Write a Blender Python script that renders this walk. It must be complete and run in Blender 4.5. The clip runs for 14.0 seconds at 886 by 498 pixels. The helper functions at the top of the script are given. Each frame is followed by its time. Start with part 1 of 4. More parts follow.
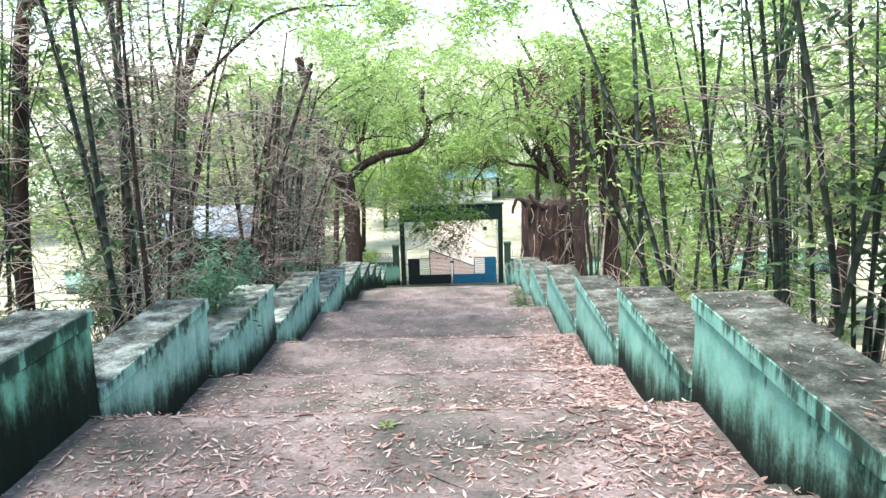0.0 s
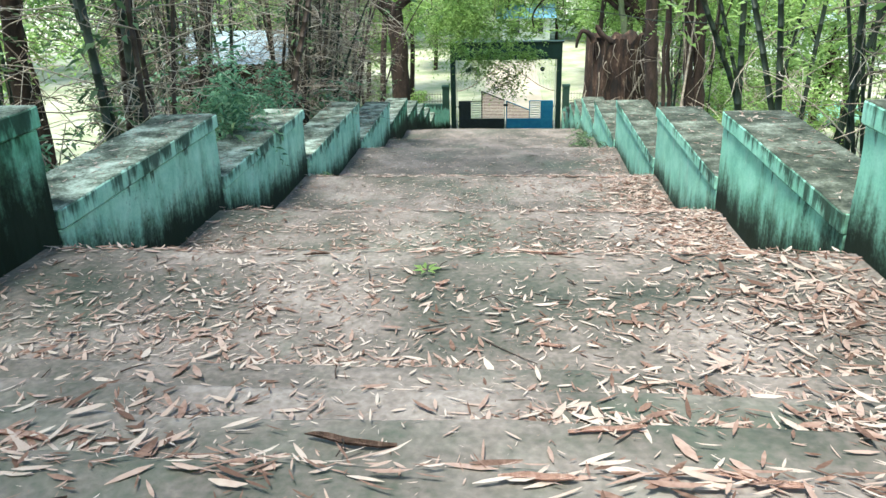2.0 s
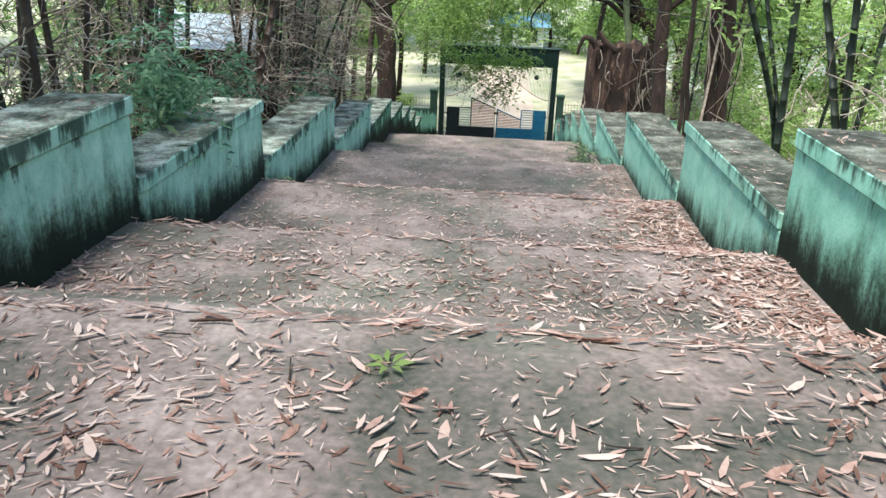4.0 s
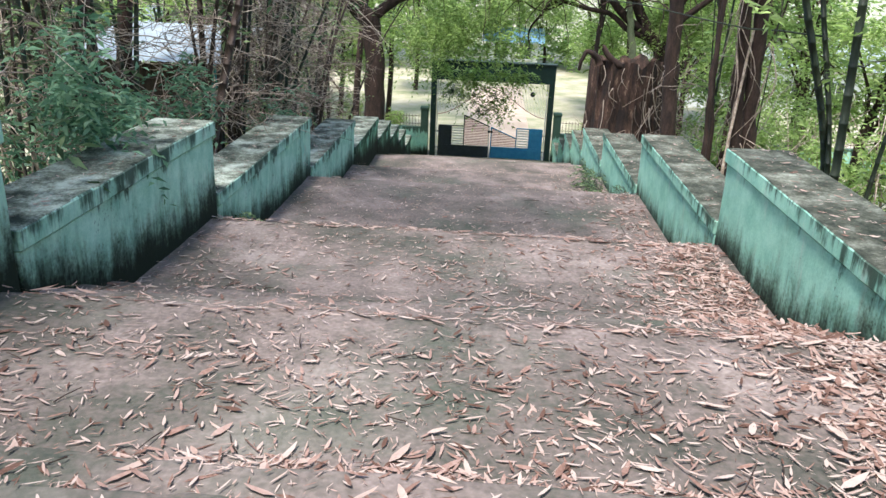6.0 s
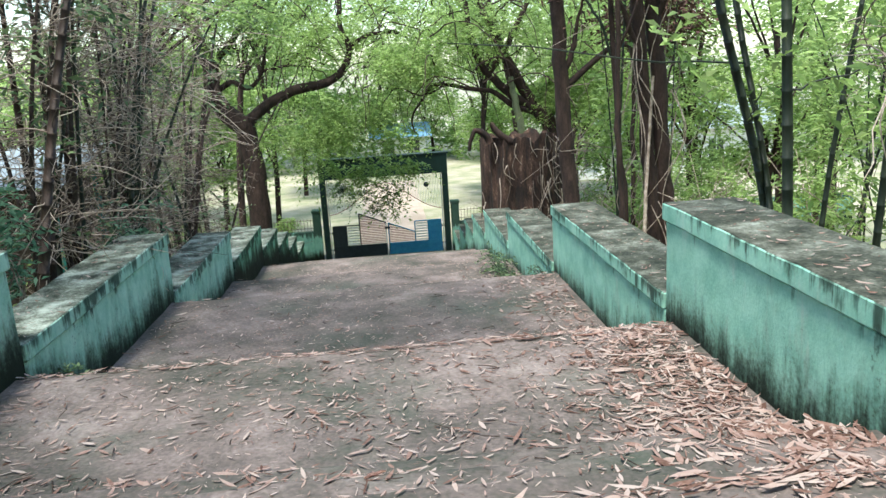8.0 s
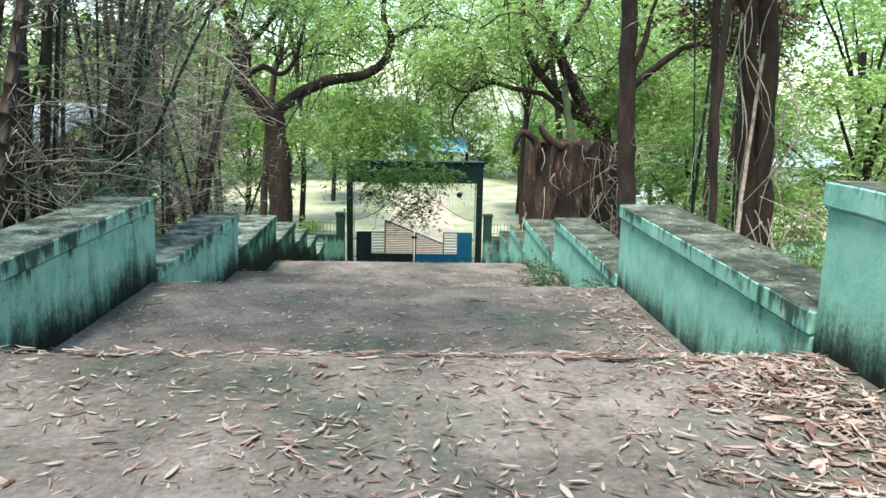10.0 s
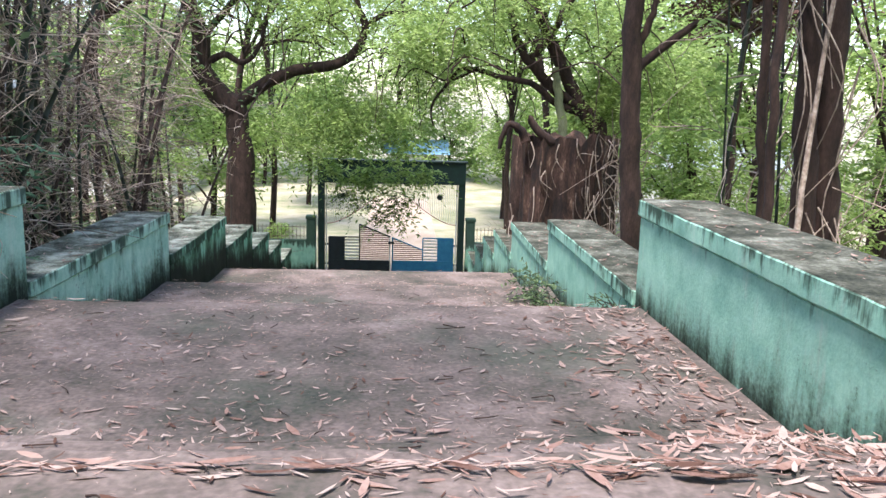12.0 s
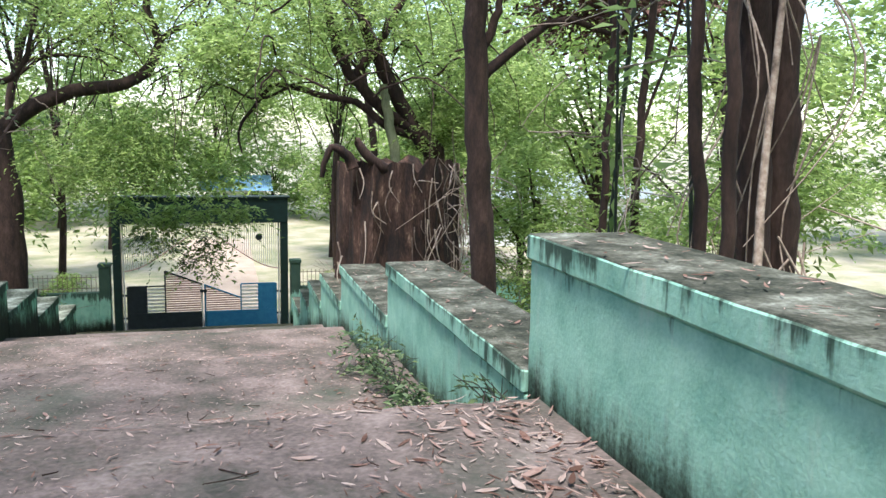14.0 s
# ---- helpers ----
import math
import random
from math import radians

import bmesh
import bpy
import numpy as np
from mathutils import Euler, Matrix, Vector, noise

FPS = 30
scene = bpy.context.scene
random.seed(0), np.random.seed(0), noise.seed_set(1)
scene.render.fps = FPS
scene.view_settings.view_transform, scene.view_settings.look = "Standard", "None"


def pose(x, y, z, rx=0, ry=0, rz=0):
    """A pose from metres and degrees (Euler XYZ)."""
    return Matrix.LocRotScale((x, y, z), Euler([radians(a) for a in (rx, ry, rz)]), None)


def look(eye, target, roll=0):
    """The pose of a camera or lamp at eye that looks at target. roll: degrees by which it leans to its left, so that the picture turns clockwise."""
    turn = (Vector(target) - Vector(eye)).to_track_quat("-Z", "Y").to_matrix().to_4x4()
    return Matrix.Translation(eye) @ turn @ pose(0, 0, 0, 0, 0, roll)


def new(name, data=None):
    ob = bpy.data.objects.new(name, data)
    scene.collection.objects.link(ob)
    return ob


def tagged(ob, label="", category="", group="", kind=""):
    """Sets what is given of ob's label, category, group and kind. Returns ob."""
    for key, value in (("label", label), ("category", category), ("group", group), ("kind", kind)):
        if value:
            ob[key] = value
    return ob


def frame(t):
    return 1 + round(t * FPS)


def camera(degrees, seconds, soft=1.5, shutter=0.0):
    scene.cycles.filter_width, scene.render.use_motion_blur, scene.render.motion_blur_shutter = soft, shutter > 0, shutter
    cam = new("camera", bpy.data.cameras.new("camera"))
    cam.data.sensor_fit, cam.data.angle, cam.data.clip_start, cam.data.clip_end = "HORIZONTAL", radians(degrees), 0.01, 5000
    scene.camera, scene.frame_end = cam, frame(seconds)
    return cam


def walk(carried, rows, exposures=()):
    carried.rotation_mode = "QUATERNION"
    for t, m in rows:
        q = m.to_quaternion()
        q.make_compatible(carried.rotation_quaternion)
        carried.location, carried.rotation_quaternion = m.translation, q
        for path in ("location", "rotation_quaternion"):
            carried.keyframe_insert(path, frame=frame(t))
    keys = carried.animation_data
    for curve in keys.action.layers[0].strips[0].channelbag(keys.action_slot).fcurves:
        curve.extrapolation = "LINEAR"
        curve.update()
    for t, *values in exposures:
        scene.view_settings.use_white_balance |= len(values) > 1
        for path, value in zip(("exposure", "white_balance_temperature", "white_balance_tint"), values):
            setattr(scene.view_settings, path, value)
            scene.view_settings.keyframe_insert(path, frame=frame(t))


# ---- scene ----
PATH = [
    (0, (0.396, -47.748, 11.423), (0.358, -45.786, 11.04), -1.8),
    (0.5, (0.232, -47.145, 11.192), (0.099, -45.217, 10.679), -2.7),
    (1, (0.193, -46.679, 11.042), (0.026, -44.79, 10.405), -1.9),
    (1.5, (0.234, -46.134, 10.677), (0.07, -44.276, 9.954), -1.5),
    (2, (0.237, -45.605, 10.461), (0.073, -43.752, 9.727), -1.4),
    (2.5, (0.266, -45.119, 10.112), (0.103, -43.267, 9.373), -0.6),
    (3, (0.216, -44.446, 10.045), (0.082, -42.59, 9.311), 0.0),
    (3.2, (0.175, -44.166, 10.003), (0.05, -42.308, 9.272), 0.6),
    (5.3, (-0.073, -41.767, 9.555), (-0.184, -39.899, 8.85), 2.6),
    (5.5, (-0.06, -41.534, 9.501), (-0.164, -39.665, 8.796), 2.2),
    (6, (-0.093, -40.973, 9.528), (-0.189, -39.095, 8.848), 2.4),
    (6.5, (-0.145, -40.415, 9.499), (-0.234, -38.496, 8.941), 1.0),
    (7, (-0.055, -39.841, 9.464), (-0.071, -37.881, 9.068), -1.3),
    (7.5, (0.018, -39.312, 9.348), (0.135, -37.35, 8.979), -3.6),
    (8, (0.09, -38.816, 8.975), (0.22, -36.872, 8.525), -3.5),
    (8.2, (0.083, -38.629, 8.9), (0.174, -36.688, 8.428), -3.7),
    (10.3, (-0.024, -36.083, 7.998), (0.054, -34.122, 7.616), 1.6),
    (10.5, (0.004, -35.792, 7.995), (0.084, -33.83, 7.615), 1.8),
    (11, (0.099, -35.093, 7.975), (0.206, -33.133, 7.594), 1.6),
    (11.5, (0.162, -34.505, 7.813), (0.27, -32.545, 7.432), 1.7),
    (12, (0.272, -33.87, 7.537), (0.386, -31.909, 7.162), 1.6),
    (12.5, (0.371, -33.258, 7.347), (0.512, -31.3, 6.969), 1.1),
    (13, (0.576, -32.38, 7.128), (0.768, -30.426, 6.748), 1.4),
    (13.5, (0.645, -31.486, 7.225), (0.946, -29.539, 6.879), 1.0),
    (14, (0.773, -30.721, 7.18), (1.302, -28.813, 6.902), 1.1),
]
cam = camera(58.1, 14.0)
walk(cam, [(t, look(eye, target, roll)) for t, eye, target, roll in PATH],
     [(0, 2.37, 6400, 12), (0.5, 2.36, 6350, -7), (1.5, 2.3, 6400, -6), (3, 2.1, 6500, -2), (5.5, 1.97, 6600, 15), (7, 1.95, 6500, 3), (8.2, 1.88, 6500, 4), (10.4, 2.04, 6450, -3), (11.2, 2.08, 6550, 17), (13, 2.03, 6650, 19), (14, 1.88, 6600, 13)])

# ---------------------------------------------------------------- light
world = bpy.data.worlds.new("sky")
scene.world = world
world.use_nodes = True
wn = world.node_tree.nodes
sky = wn.new("ShaderNodeTexSky")
sky.sky_type, sky.sun_disc = "NISHITA", False
sky.sun_elevation, sky.sun_rotation = radians(68), radians(-155)
sky.air_density, sky.dust_density = 1.0, 1.0
wn["Background"].inputs["Strength"].default_value = 0.125
world.node_tree.links.new(sky.outputs[0], wn["Background"].inputs["Color"])
sun = new("sun", bpy.data.lights.new("sun", "SUN"))
sun.data.energy, sun.data.angle, sun.data.color = 2.1, radians(12), (1.0, 0.96, 0.91)
sun.matrix_world = look((-2.3, -4.93, 13.5), (0, 0, 0))


# ---------------------------------------------------------------- materials
def material(name, colours, scale=6.0, rough=0.8, bump=0.3, stretch=(1, 1, 1), fine=40.0, island=0.0, trans=0.0, metal=0.0):
    """Two scales of noise through a colour ramp, with fine relief."""
    m = bpy.data.materials.new(name)
    m.use_nodes = True
    nt = m.node_tree
    n, l = nt.nodes, nt.links
    b = n["Principled BSDF"]
    co = n.new("ShaderNodeTexCoord")
    mp = n.new("ShaderNodeMapping")
    mp.inputs["Scale"].default_value = stretch
    l.new(co.outputs["Object"], mp.inputs[0])
    big, small = n.new("ShaderNodeTexNoise"), n.new("ShaderNodeTexNoise")
    big.inputs["Scale"].default_value, small.inputs["Scale"].default_value = scale, fine
    big.inputs["Detail"].default_value, small.inputs["Detail"].default_value = 6, 4
    big.inputs["Roughness"].default_value = 0.65
    l.new(mp.outputs[0], big.inputs["Vector"])
    l.new(mp.outputs[0], small.inputs["Vector"])
    mix = n.new("ShaderNodeMath")
    mix.operation = "MULTIPLY_ADD"
    mix.inputs[1].default_value, mix.inputs[2].default_value = 0.35, -0.17
    l.new(small.outputs[0], mix.inputs[0])
    add = n.new("ShaderNodeMath")
    l.new(big.outputs[0], add.inputs[0])
    l.new(mix.outputs[0], add.inputs[1])
    value = add.outputs[0]
    if island:
        geo = n.new("ShaderNodeNewGeometry")
        sp = n.new("ShaderNodeMath")
        sp.operation = "MULTIPLY_ADD"
        sp.inputs[1].default_value, sp.inputs[2].default_value = island, -island / 2
        l.new(geo.outputs["Random Per Island"], sp.inputs[0])
        a2 = n.new("ShaderNodeMath")
        l.new(value, a2.inputs[0])
        l.new(sp.outputs[0], a2.inputs[1])
        value = a2.outputs[0]
    ramp = n.new("ShaderNodeValToRGB")
    while len(ramp.color_ramp.elements) < len(colours):
        ramp.color_ramp.elements.new(0.5)
    for e, (p, c) in zip(ramp.color_ramp.elements, colours):
        e.position, e.color = p, (*c, 1)
    l.new(value, ramp.inputs[0])
    l.new(ramp.outputs[0], b.inputs["Base Color"])
    b.inputs["Roughness"].default_value, b.inputs["Metallic"].default_value = rough, metal
    if bump:
        bp = n.new("ShaderNodeBump")
        bp.inputs["Strength"].default_value, bp.inputs["Distance"].default_value = bump, 0.02
        l.new(value if not island else add.outputs[0], bp.inputs["Height"])
        l.new(bp.outputs[0], b.inputs["Normal"])
    if trans:
        tr, ms = n.new("ShaderNodeBsdfTranslucent"), n.new("ShaderNodeMixShader")
        l.new(ramp.outputs[0], tr.inputs["Color"])
        ms.inputs[0].default_value = trans
        l.new(b.outputs[0], ms.inputs[1])
        l.new(tr.outputs[0], ms.inputs[2])
        l.new(ms.outputs[0], n["Material Output"].inputs[0])
    return m


SLOPE = 0.015  # fall of each landing


def painted_wall(name, moss, band, lime, tones):
    """Mint distemper on plaster, with runs of black algae, green moss and a damp crust. moss: how much is overgrown; band: how high the crust climbs; lime: how far it has faded."""
    m = material(name, tones, 3.0, 0.85, 0.35)
    n, l = m.node_tree.nodes, m.node_tree.links
    b, ramp = n["Principled BSDF"], n["Color Ramp"]
    co = n["Texture Coordinate"]

    def noise_at(stretch, scale, detail=5):
        mp, t = n.new("ShaderNodeMapping"), n.new("ShaderNodeTexNoise")
        mp.inputs["Scale"].default_value = stretch
        t.inputs["Scale"].default_value, t.inputs["Detail"].default_value = scale, detail
        t.inputs["Roughness"].default_value = 0.7
        l.new(co.outputs["Object"], mp.inputs[0])
        l.new(mp.outputs[0], t.inputs["Vector"])
        return t.outputs[0]

    def over(colour, mask, base):
        mx = n.new("ShaderNodeMix")
        mx.data_type = "RGBA"
        mx.inputs["B"].default_value = (*colour, 1)
        l.new(mask, mx.inputs["Factor"])
        l.new(base, mx.inputs["A"])
        return mx.outputs["Result"]

    def mask(value, lo, hi, top=1.0):
        r = n.new("ShaderNodeMapRange")
        r.interpolation_type = "SMOOTHSTEP"
        r.inputs[1].default_value, r.inputs[2].default_value, r.inputs[4].default_value = lo, hi, top
        l.new(value, r.inputs[0])
        return r.outputs[0]

    def weighted(value, factor, base):
        w = n.new("ShaderNodeMath")
        w.operation = "MULTIPLY_ADD"
        w.inputs[1].default_value = factor
        l.new(value, w.inputs[0])
        if isinstance(base, float):
            w.inputs[2].default_value = base
        else:
            l.new(base, w.inputs[2])
        return w.outputs[0]

    at = n.new("ShaderNodeSeparateXYZ")
    l.new(co.outputs["Object"], at.inputs[0])
    # height over the stair: the object's origin lies where the flight meets the landing
    low = n.new("ShaderNodeMath")
    low.operation = "MINIMUM"
    l.new(weighted(at.outputs["Y"], SLOPE, 0.0), low.inputs[0])
    l.new(weighted(at.outputs["Y"], 0.36, 0.0), low.inputs[1])
    over_stair = weighted(low.outputs[0], 1.0, at.outputs["Z"])
    runs = noise_at((3.0, 3.0, 0.35), 1.4, 4)
    thin = noise_at((5.0, 5.0, 0.5), 1.4, 4)
    blots = noise_at((1, 1, 0.7), 1.0)
    patches = noise_at((1, 1, 0.6), 2.6)
    specks = noise_at((1, 1, 1), 24)
    c = ramp.outputs[0]
    # faded lime showing through, in uneven runs
    c = over((0.50, 0.60, 0.53), mask(weighted(runs, 0.7, weighted(patches, 0.5, 0.0)), 0.62, 0.80, lime), c)
    # thin film of green algae in broad patches, then tall tongues of moss
    c = over((0.06, 0.17, 0.10), mask(weighted(blots, 0.8, weighted(runs, 0.4, 0.0)), 0.62 - 0.12 * moss, 0.84 - 0.10 * moss, min(0.9, 0.35 + 0.5 * moss)), c)
    c = over((0.03, 0.085, 0.015), mask(weighted(noise_at((2.0, 2.0, 0.25), 1.2, 3), 1.0, weighted(over_stair, -0.10, 0.04)), 0.62 - 0.05 * moss, 0.70 - 0.04 * moss, min(0.9, 0.85 * moss)), c)
    # black damp crust that climbs from the stair with a ragged edge
    damp = weighted(over_stair, -1.0, band + 0.22)
    damp = weighted(blots, 0.9, damp)
    damp = weighted(runs, 0.55, damp)
    damp = weighted(thin, 0.35, damp)
    damp = weighted(specks, 0.42, damp)
    c = over((0.028, 0.036, 0.022), mask(damp, 0.95, 1.35, 0.75), c)
    c = over((0.010, 0.013, 0.009), mask(damp, 1.18, 1.50, 0.94), c)
    # drips from under the coping, and black spots along its lip
    drip = weighted(at.outputs["Z"], 0.65, -0.60)
    drip = weighted(thin, 0.75, weighted(patches, 0.45, weighted(blots, 0.6, drip)))
    c = over((0.02, 0.03, 0.022), mask(drip, 0.97 - 0.08 * moss, 1.12 - 0.08 * moss, 0.85), c)
    c = over((0.02, 0.028, 0.02), mask(weighted(specks, 0.5, weighted(blots, 0.6, 0.0)), 0.63, 0.72, 0.6), c)
    l.new(c, b.inputs["Base Color"])
    b.inputs["Specular IOR Level"].default_value = 0.12
    return m


M_PAINT = painted_wall("mint wall paint", 0.2, 0.12, 0.55, [(0.30, (0.20, 0.44, 0.35)), (0.5, (0.29, 0.56, 0.45)), (0.72, (0.38, 0.66, 0.54))])
M_WASHED = painted_wall("washed-out mint wall paint", 0.25, 0.28, 0.75, [(0.30, (0.23, 0.43, 0.35)), (0.5, (0.34, 0.55, 0.46)), (0.72, (0.46, 0.65, 0.56))])
M_GREENED = painted_wall("greened mint wall paint", 0.6, 0.30, 0.4, [(0.30, (0.19, 0.44, 0.335)), (0.5, (0.28, 0.58, 0.45)), (0.72, (0.37, 0.67, 0.54))])
M_MOSSY = painted_wall("mossy mint wall paint", 1.1, 0.60, 0.1, [(0.30, (0.15, 0.37, 0.26)), (0.5, (0.24, 0.53, 0.39)), (0.72, (0.34, 0.63, 0.49))])
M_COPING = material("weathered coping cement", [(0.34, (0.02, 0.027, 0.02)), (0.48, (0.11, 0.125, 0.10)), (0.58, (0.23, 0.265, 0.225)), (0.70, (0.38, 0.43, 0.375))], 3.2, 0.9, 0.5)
# darker mossy copy for the right walls, tree shade put into its colour
M_SHADEDCOPING = material("mossy shaded coping cement", [(0.34, (0.018, 0.024, 0.018)), (0.5, (0.065, 0.07, 0.055)), (0.62, (0.14, 0.15, 0.125)), (0.74, (0.27, 0.30, 0.26))], 3.0, 0.9, 0.5)
M_STEP = material("worn cement step", [(0.26, (0.03, 0.036, 0.03)), (0.40, (0.075, 0.070, 0.060)), (0.50, (0.120, 0.099, 0.090)), (0.60, (0.178, 0.144, 0.133)), (0.74, (0.275, 0.233, 0.217))], 0.9, 0.9, 0.7, fine=26)
def mossy(m, colour, scale, lo, hi, most):
    """A film of moss in patches of its own over a surface."""
    n, l = m.node_tree.nodes, m.node_tree.links
    t, r, x = n.new("ShaderNodeTexNoise"), n.new("ShaderNodeMapRange"), n.new("ShaderNodeMix")
    t.inputs["Scale"].default_value, t.inputs["Detail"].default_value, t.inputs["Roughness"].default_value = scale, 7, 0.68
    r.interpolation_type = "SMOOTHSTEP"
    r.inputs[1].default_value, r.inputs[2].default_value, r.inputs[4].default_value = lo, hi, most
    x.data_type = "RGBA"
    x.inputs["B"].default_value = (*colour, 1)
    l.new(n["Texture Coordinate"].outputs["Object"], t.inputs["Vector"])
    l.new(t.outputs[0], r.inputs[0])
    l.new(r.outputs[0], x.inputs["Factor"])
    l.new(n["Color Ramp"].outputs[0], x.inputs["A"])
    l.new(x.outputs["Result"], n["Principled BSDF"].inputs["Base Color"])


for m in (M_STEP, M_COPING, M_SHADEDCOPING):
    m.node_tree.nodes["Principled BSDF"].inputs["Specular IOR Level"].default_value = 0.2
mossy(M_STEP, (0.06, 0.085, 0.062), 0.6, 0.48, 0.70, 0.5)
M_SOIL = material("leaf-strewn soil", [(0.3, (0.05, 0.06, 0.03)), (0.5, (0.13, 0.12, 0.07)), (0.7, (0.24, 0.20, 0.15))], 1.3, 0.95, 0.6)
M_YARD = material("dry sunlit grass", [(0.3, (0.13, 0.17, 0.075)), (0.5, (0.29, 0.28, 0.19)), (0.72, (0.44, 0.385, 0.33))], 0.4, 0.95, 0.4)
M_GATE = material("dark green gate paint", [(0.3, (0.004, 0.017, 0.016)), (0.7, (0.008, 0.034, 0.031))], 5, 0.5, 0.1)
M_BLACK = material("near-black sheet steel", [(0.3, (0.008, 0.014, 0.018)), (0.7, (0.02, 0.03, 0.038))], 5, 0.5, 0.1)
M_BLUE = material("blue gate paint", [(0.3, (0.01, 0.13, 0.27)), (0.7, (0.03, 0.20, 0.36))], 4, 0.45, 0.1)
M_WHITE = material("white bar paint", [(0.3, (0.55, 0.55, 0.53)), (0.7, (0.78, 0.78, 0.75))], 8, 0.5, 0.05)
M_RUST = material("red oxide bar paint", [(0.3, (0.34, 0.18, 0.16)), (0.7, (0.56, 0.36, 0.335))], 8, 0.6, 0.1)
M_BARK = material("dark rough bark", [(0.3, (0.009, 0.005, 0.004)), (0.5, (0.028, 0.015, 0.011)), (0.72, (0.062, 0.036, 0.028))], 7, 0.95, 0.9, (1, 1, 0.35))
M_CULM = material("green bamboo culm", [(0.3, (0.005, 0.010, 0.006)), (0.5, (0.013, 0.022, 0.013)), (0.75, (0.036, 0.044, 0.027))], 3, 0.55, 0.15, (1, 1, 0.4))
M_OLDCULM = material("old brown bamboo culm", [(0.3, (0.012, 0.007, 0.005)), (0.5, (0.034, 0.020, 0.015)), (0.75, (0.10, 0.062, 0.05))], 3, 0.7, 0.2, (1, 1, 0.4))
M_TWIG = material("dry twig", [(0.3, (0.09, 0.065, 0.05)), (0.55, (0.30, 0.235, 0.19)), (0.75, (0.50, 0.425, 0.36))], 9, 0.9, 0.1, island=0.5)
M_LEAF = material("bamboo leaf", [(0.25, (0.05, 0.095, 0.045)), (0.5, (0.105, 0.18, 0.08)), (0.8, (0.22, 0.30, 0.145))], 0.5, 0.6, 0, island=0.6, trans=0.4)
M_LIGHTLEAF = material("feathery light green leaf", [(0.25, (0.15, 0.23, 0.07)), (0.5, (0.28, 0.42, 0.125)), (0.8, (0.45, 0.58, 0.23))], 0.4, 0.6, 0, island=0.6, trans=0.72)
M_TEALLEAF = material("blue-green feathery leaf", [(0.25, (0.06, 0.15, 0.09)), (0.5, (0.12, 0.26, 0.15)), (0.8, (0.24, 0.40, 0.25))], 0.5, 0.6, 0, island=0.6, trans=0.45)
M_DRY = material("dry fallen leaf", [(0.16, (0.10, 0.055, 0.042)), (0.34, (0.225, 0.135, 0.11)), (0.52, (0.32, 0.22, 0.19)), (0.70, (0.37, 0.28, 0.245)), (0.86, (0.42, 0.34, 0.305))], 2.0, 0.8, 0, island=0.8, trans=0.12)
M_DRY.node_tree.nodes["Principled BSDF"].inputs["Specular IOR Level"].default_value = 0.15


# ---------------------------------------------------------------- mesh helpers
rng = np.random.default_rng(7)


def from_arrays(name, verts, faces, mat, parent=None, smooth=False):
    me = bpy.data.meshes.new(name)
    me.from_pydata([tuple(v) for v in verts], [], [tuple(f) for f in faces])
    me.materials.append(mat)
    if smooth:
        me.polygons.foreach_set("use_smooth", [True] * len(me.polygons))
    me.update()
    ob = new(name, me)
    ob.parent = parent
    return ob


def quick(name, verts, quads, mat, parent=None):
    """A big mesh of quads from numpy arrays."""
    me = bpy.data.meshes.new(name)
    nv, nf = len(verts), len(quads)
    me.vertices.add(nv)
    me.vertices.foreach_set("co", np.ascontiguousarray(verts, dtype=np.float32).ravel())
    me.loops.add(nf * 4)
    me.loops.foreach_set("vertex_index", np.ascontiguousarray(quads, dtype=np.int32).ravel())
    me.polygons.add(nf)
    me.polygons.foreach_set("loop_start", np.arange(0, nf * 4, 4, dtype=np.int32))
    me.update(calc_edges=True)
    me.validate()
    me.materials.append(mat)
    ob = new(name, me)
    ob.parent = parent
    return ob


def part(name, bm, mat, parent=None, label="", smooth=False):
    me = bpy.data.meshes.new(name)
    bm.to_mesh(me)
    bm.free()
    me.materials.append(mat)
    if smooth:
        me.polygons.foreach_set("use_smooth", [True] * len(me.polygons))
        me.set_sharp_from_angle(angle=radians(28))
    ob = new(name, me)
    ob.parent = parent
    return tagged(ob, label)


def add_box(bm, x0, x1, y0, y1, z0, z1, bevel=0.0):
    r = bmesh.ops.create_cube(bm, size=1.0)
    vs = r["verts"]
    bmesh.ops.scale(bm, vec=(x1 - x0, y1 - y0, z1 - z0), verts=vs)
    bmesh.ops.translate(bm, vec=((x0 + x1) / 2, (y0 + y1) / 2, (z0 + z1) / 2), verts=vs)
    if bevel:
        es = list({e for v in vs for e in v.link_edges})
        bmesh.ops.bevel(bm, geom=es, offset=bevel, segments=2, affect="EDGES", profile=0.6)
    return vs


def box(x0, x1, y0, y1, z0, z1, bevel=0.0):
    bm = bmesh.new()
    add_box(bm, x0, x1, y0, y1, z0, z1, bevel)
    return bm


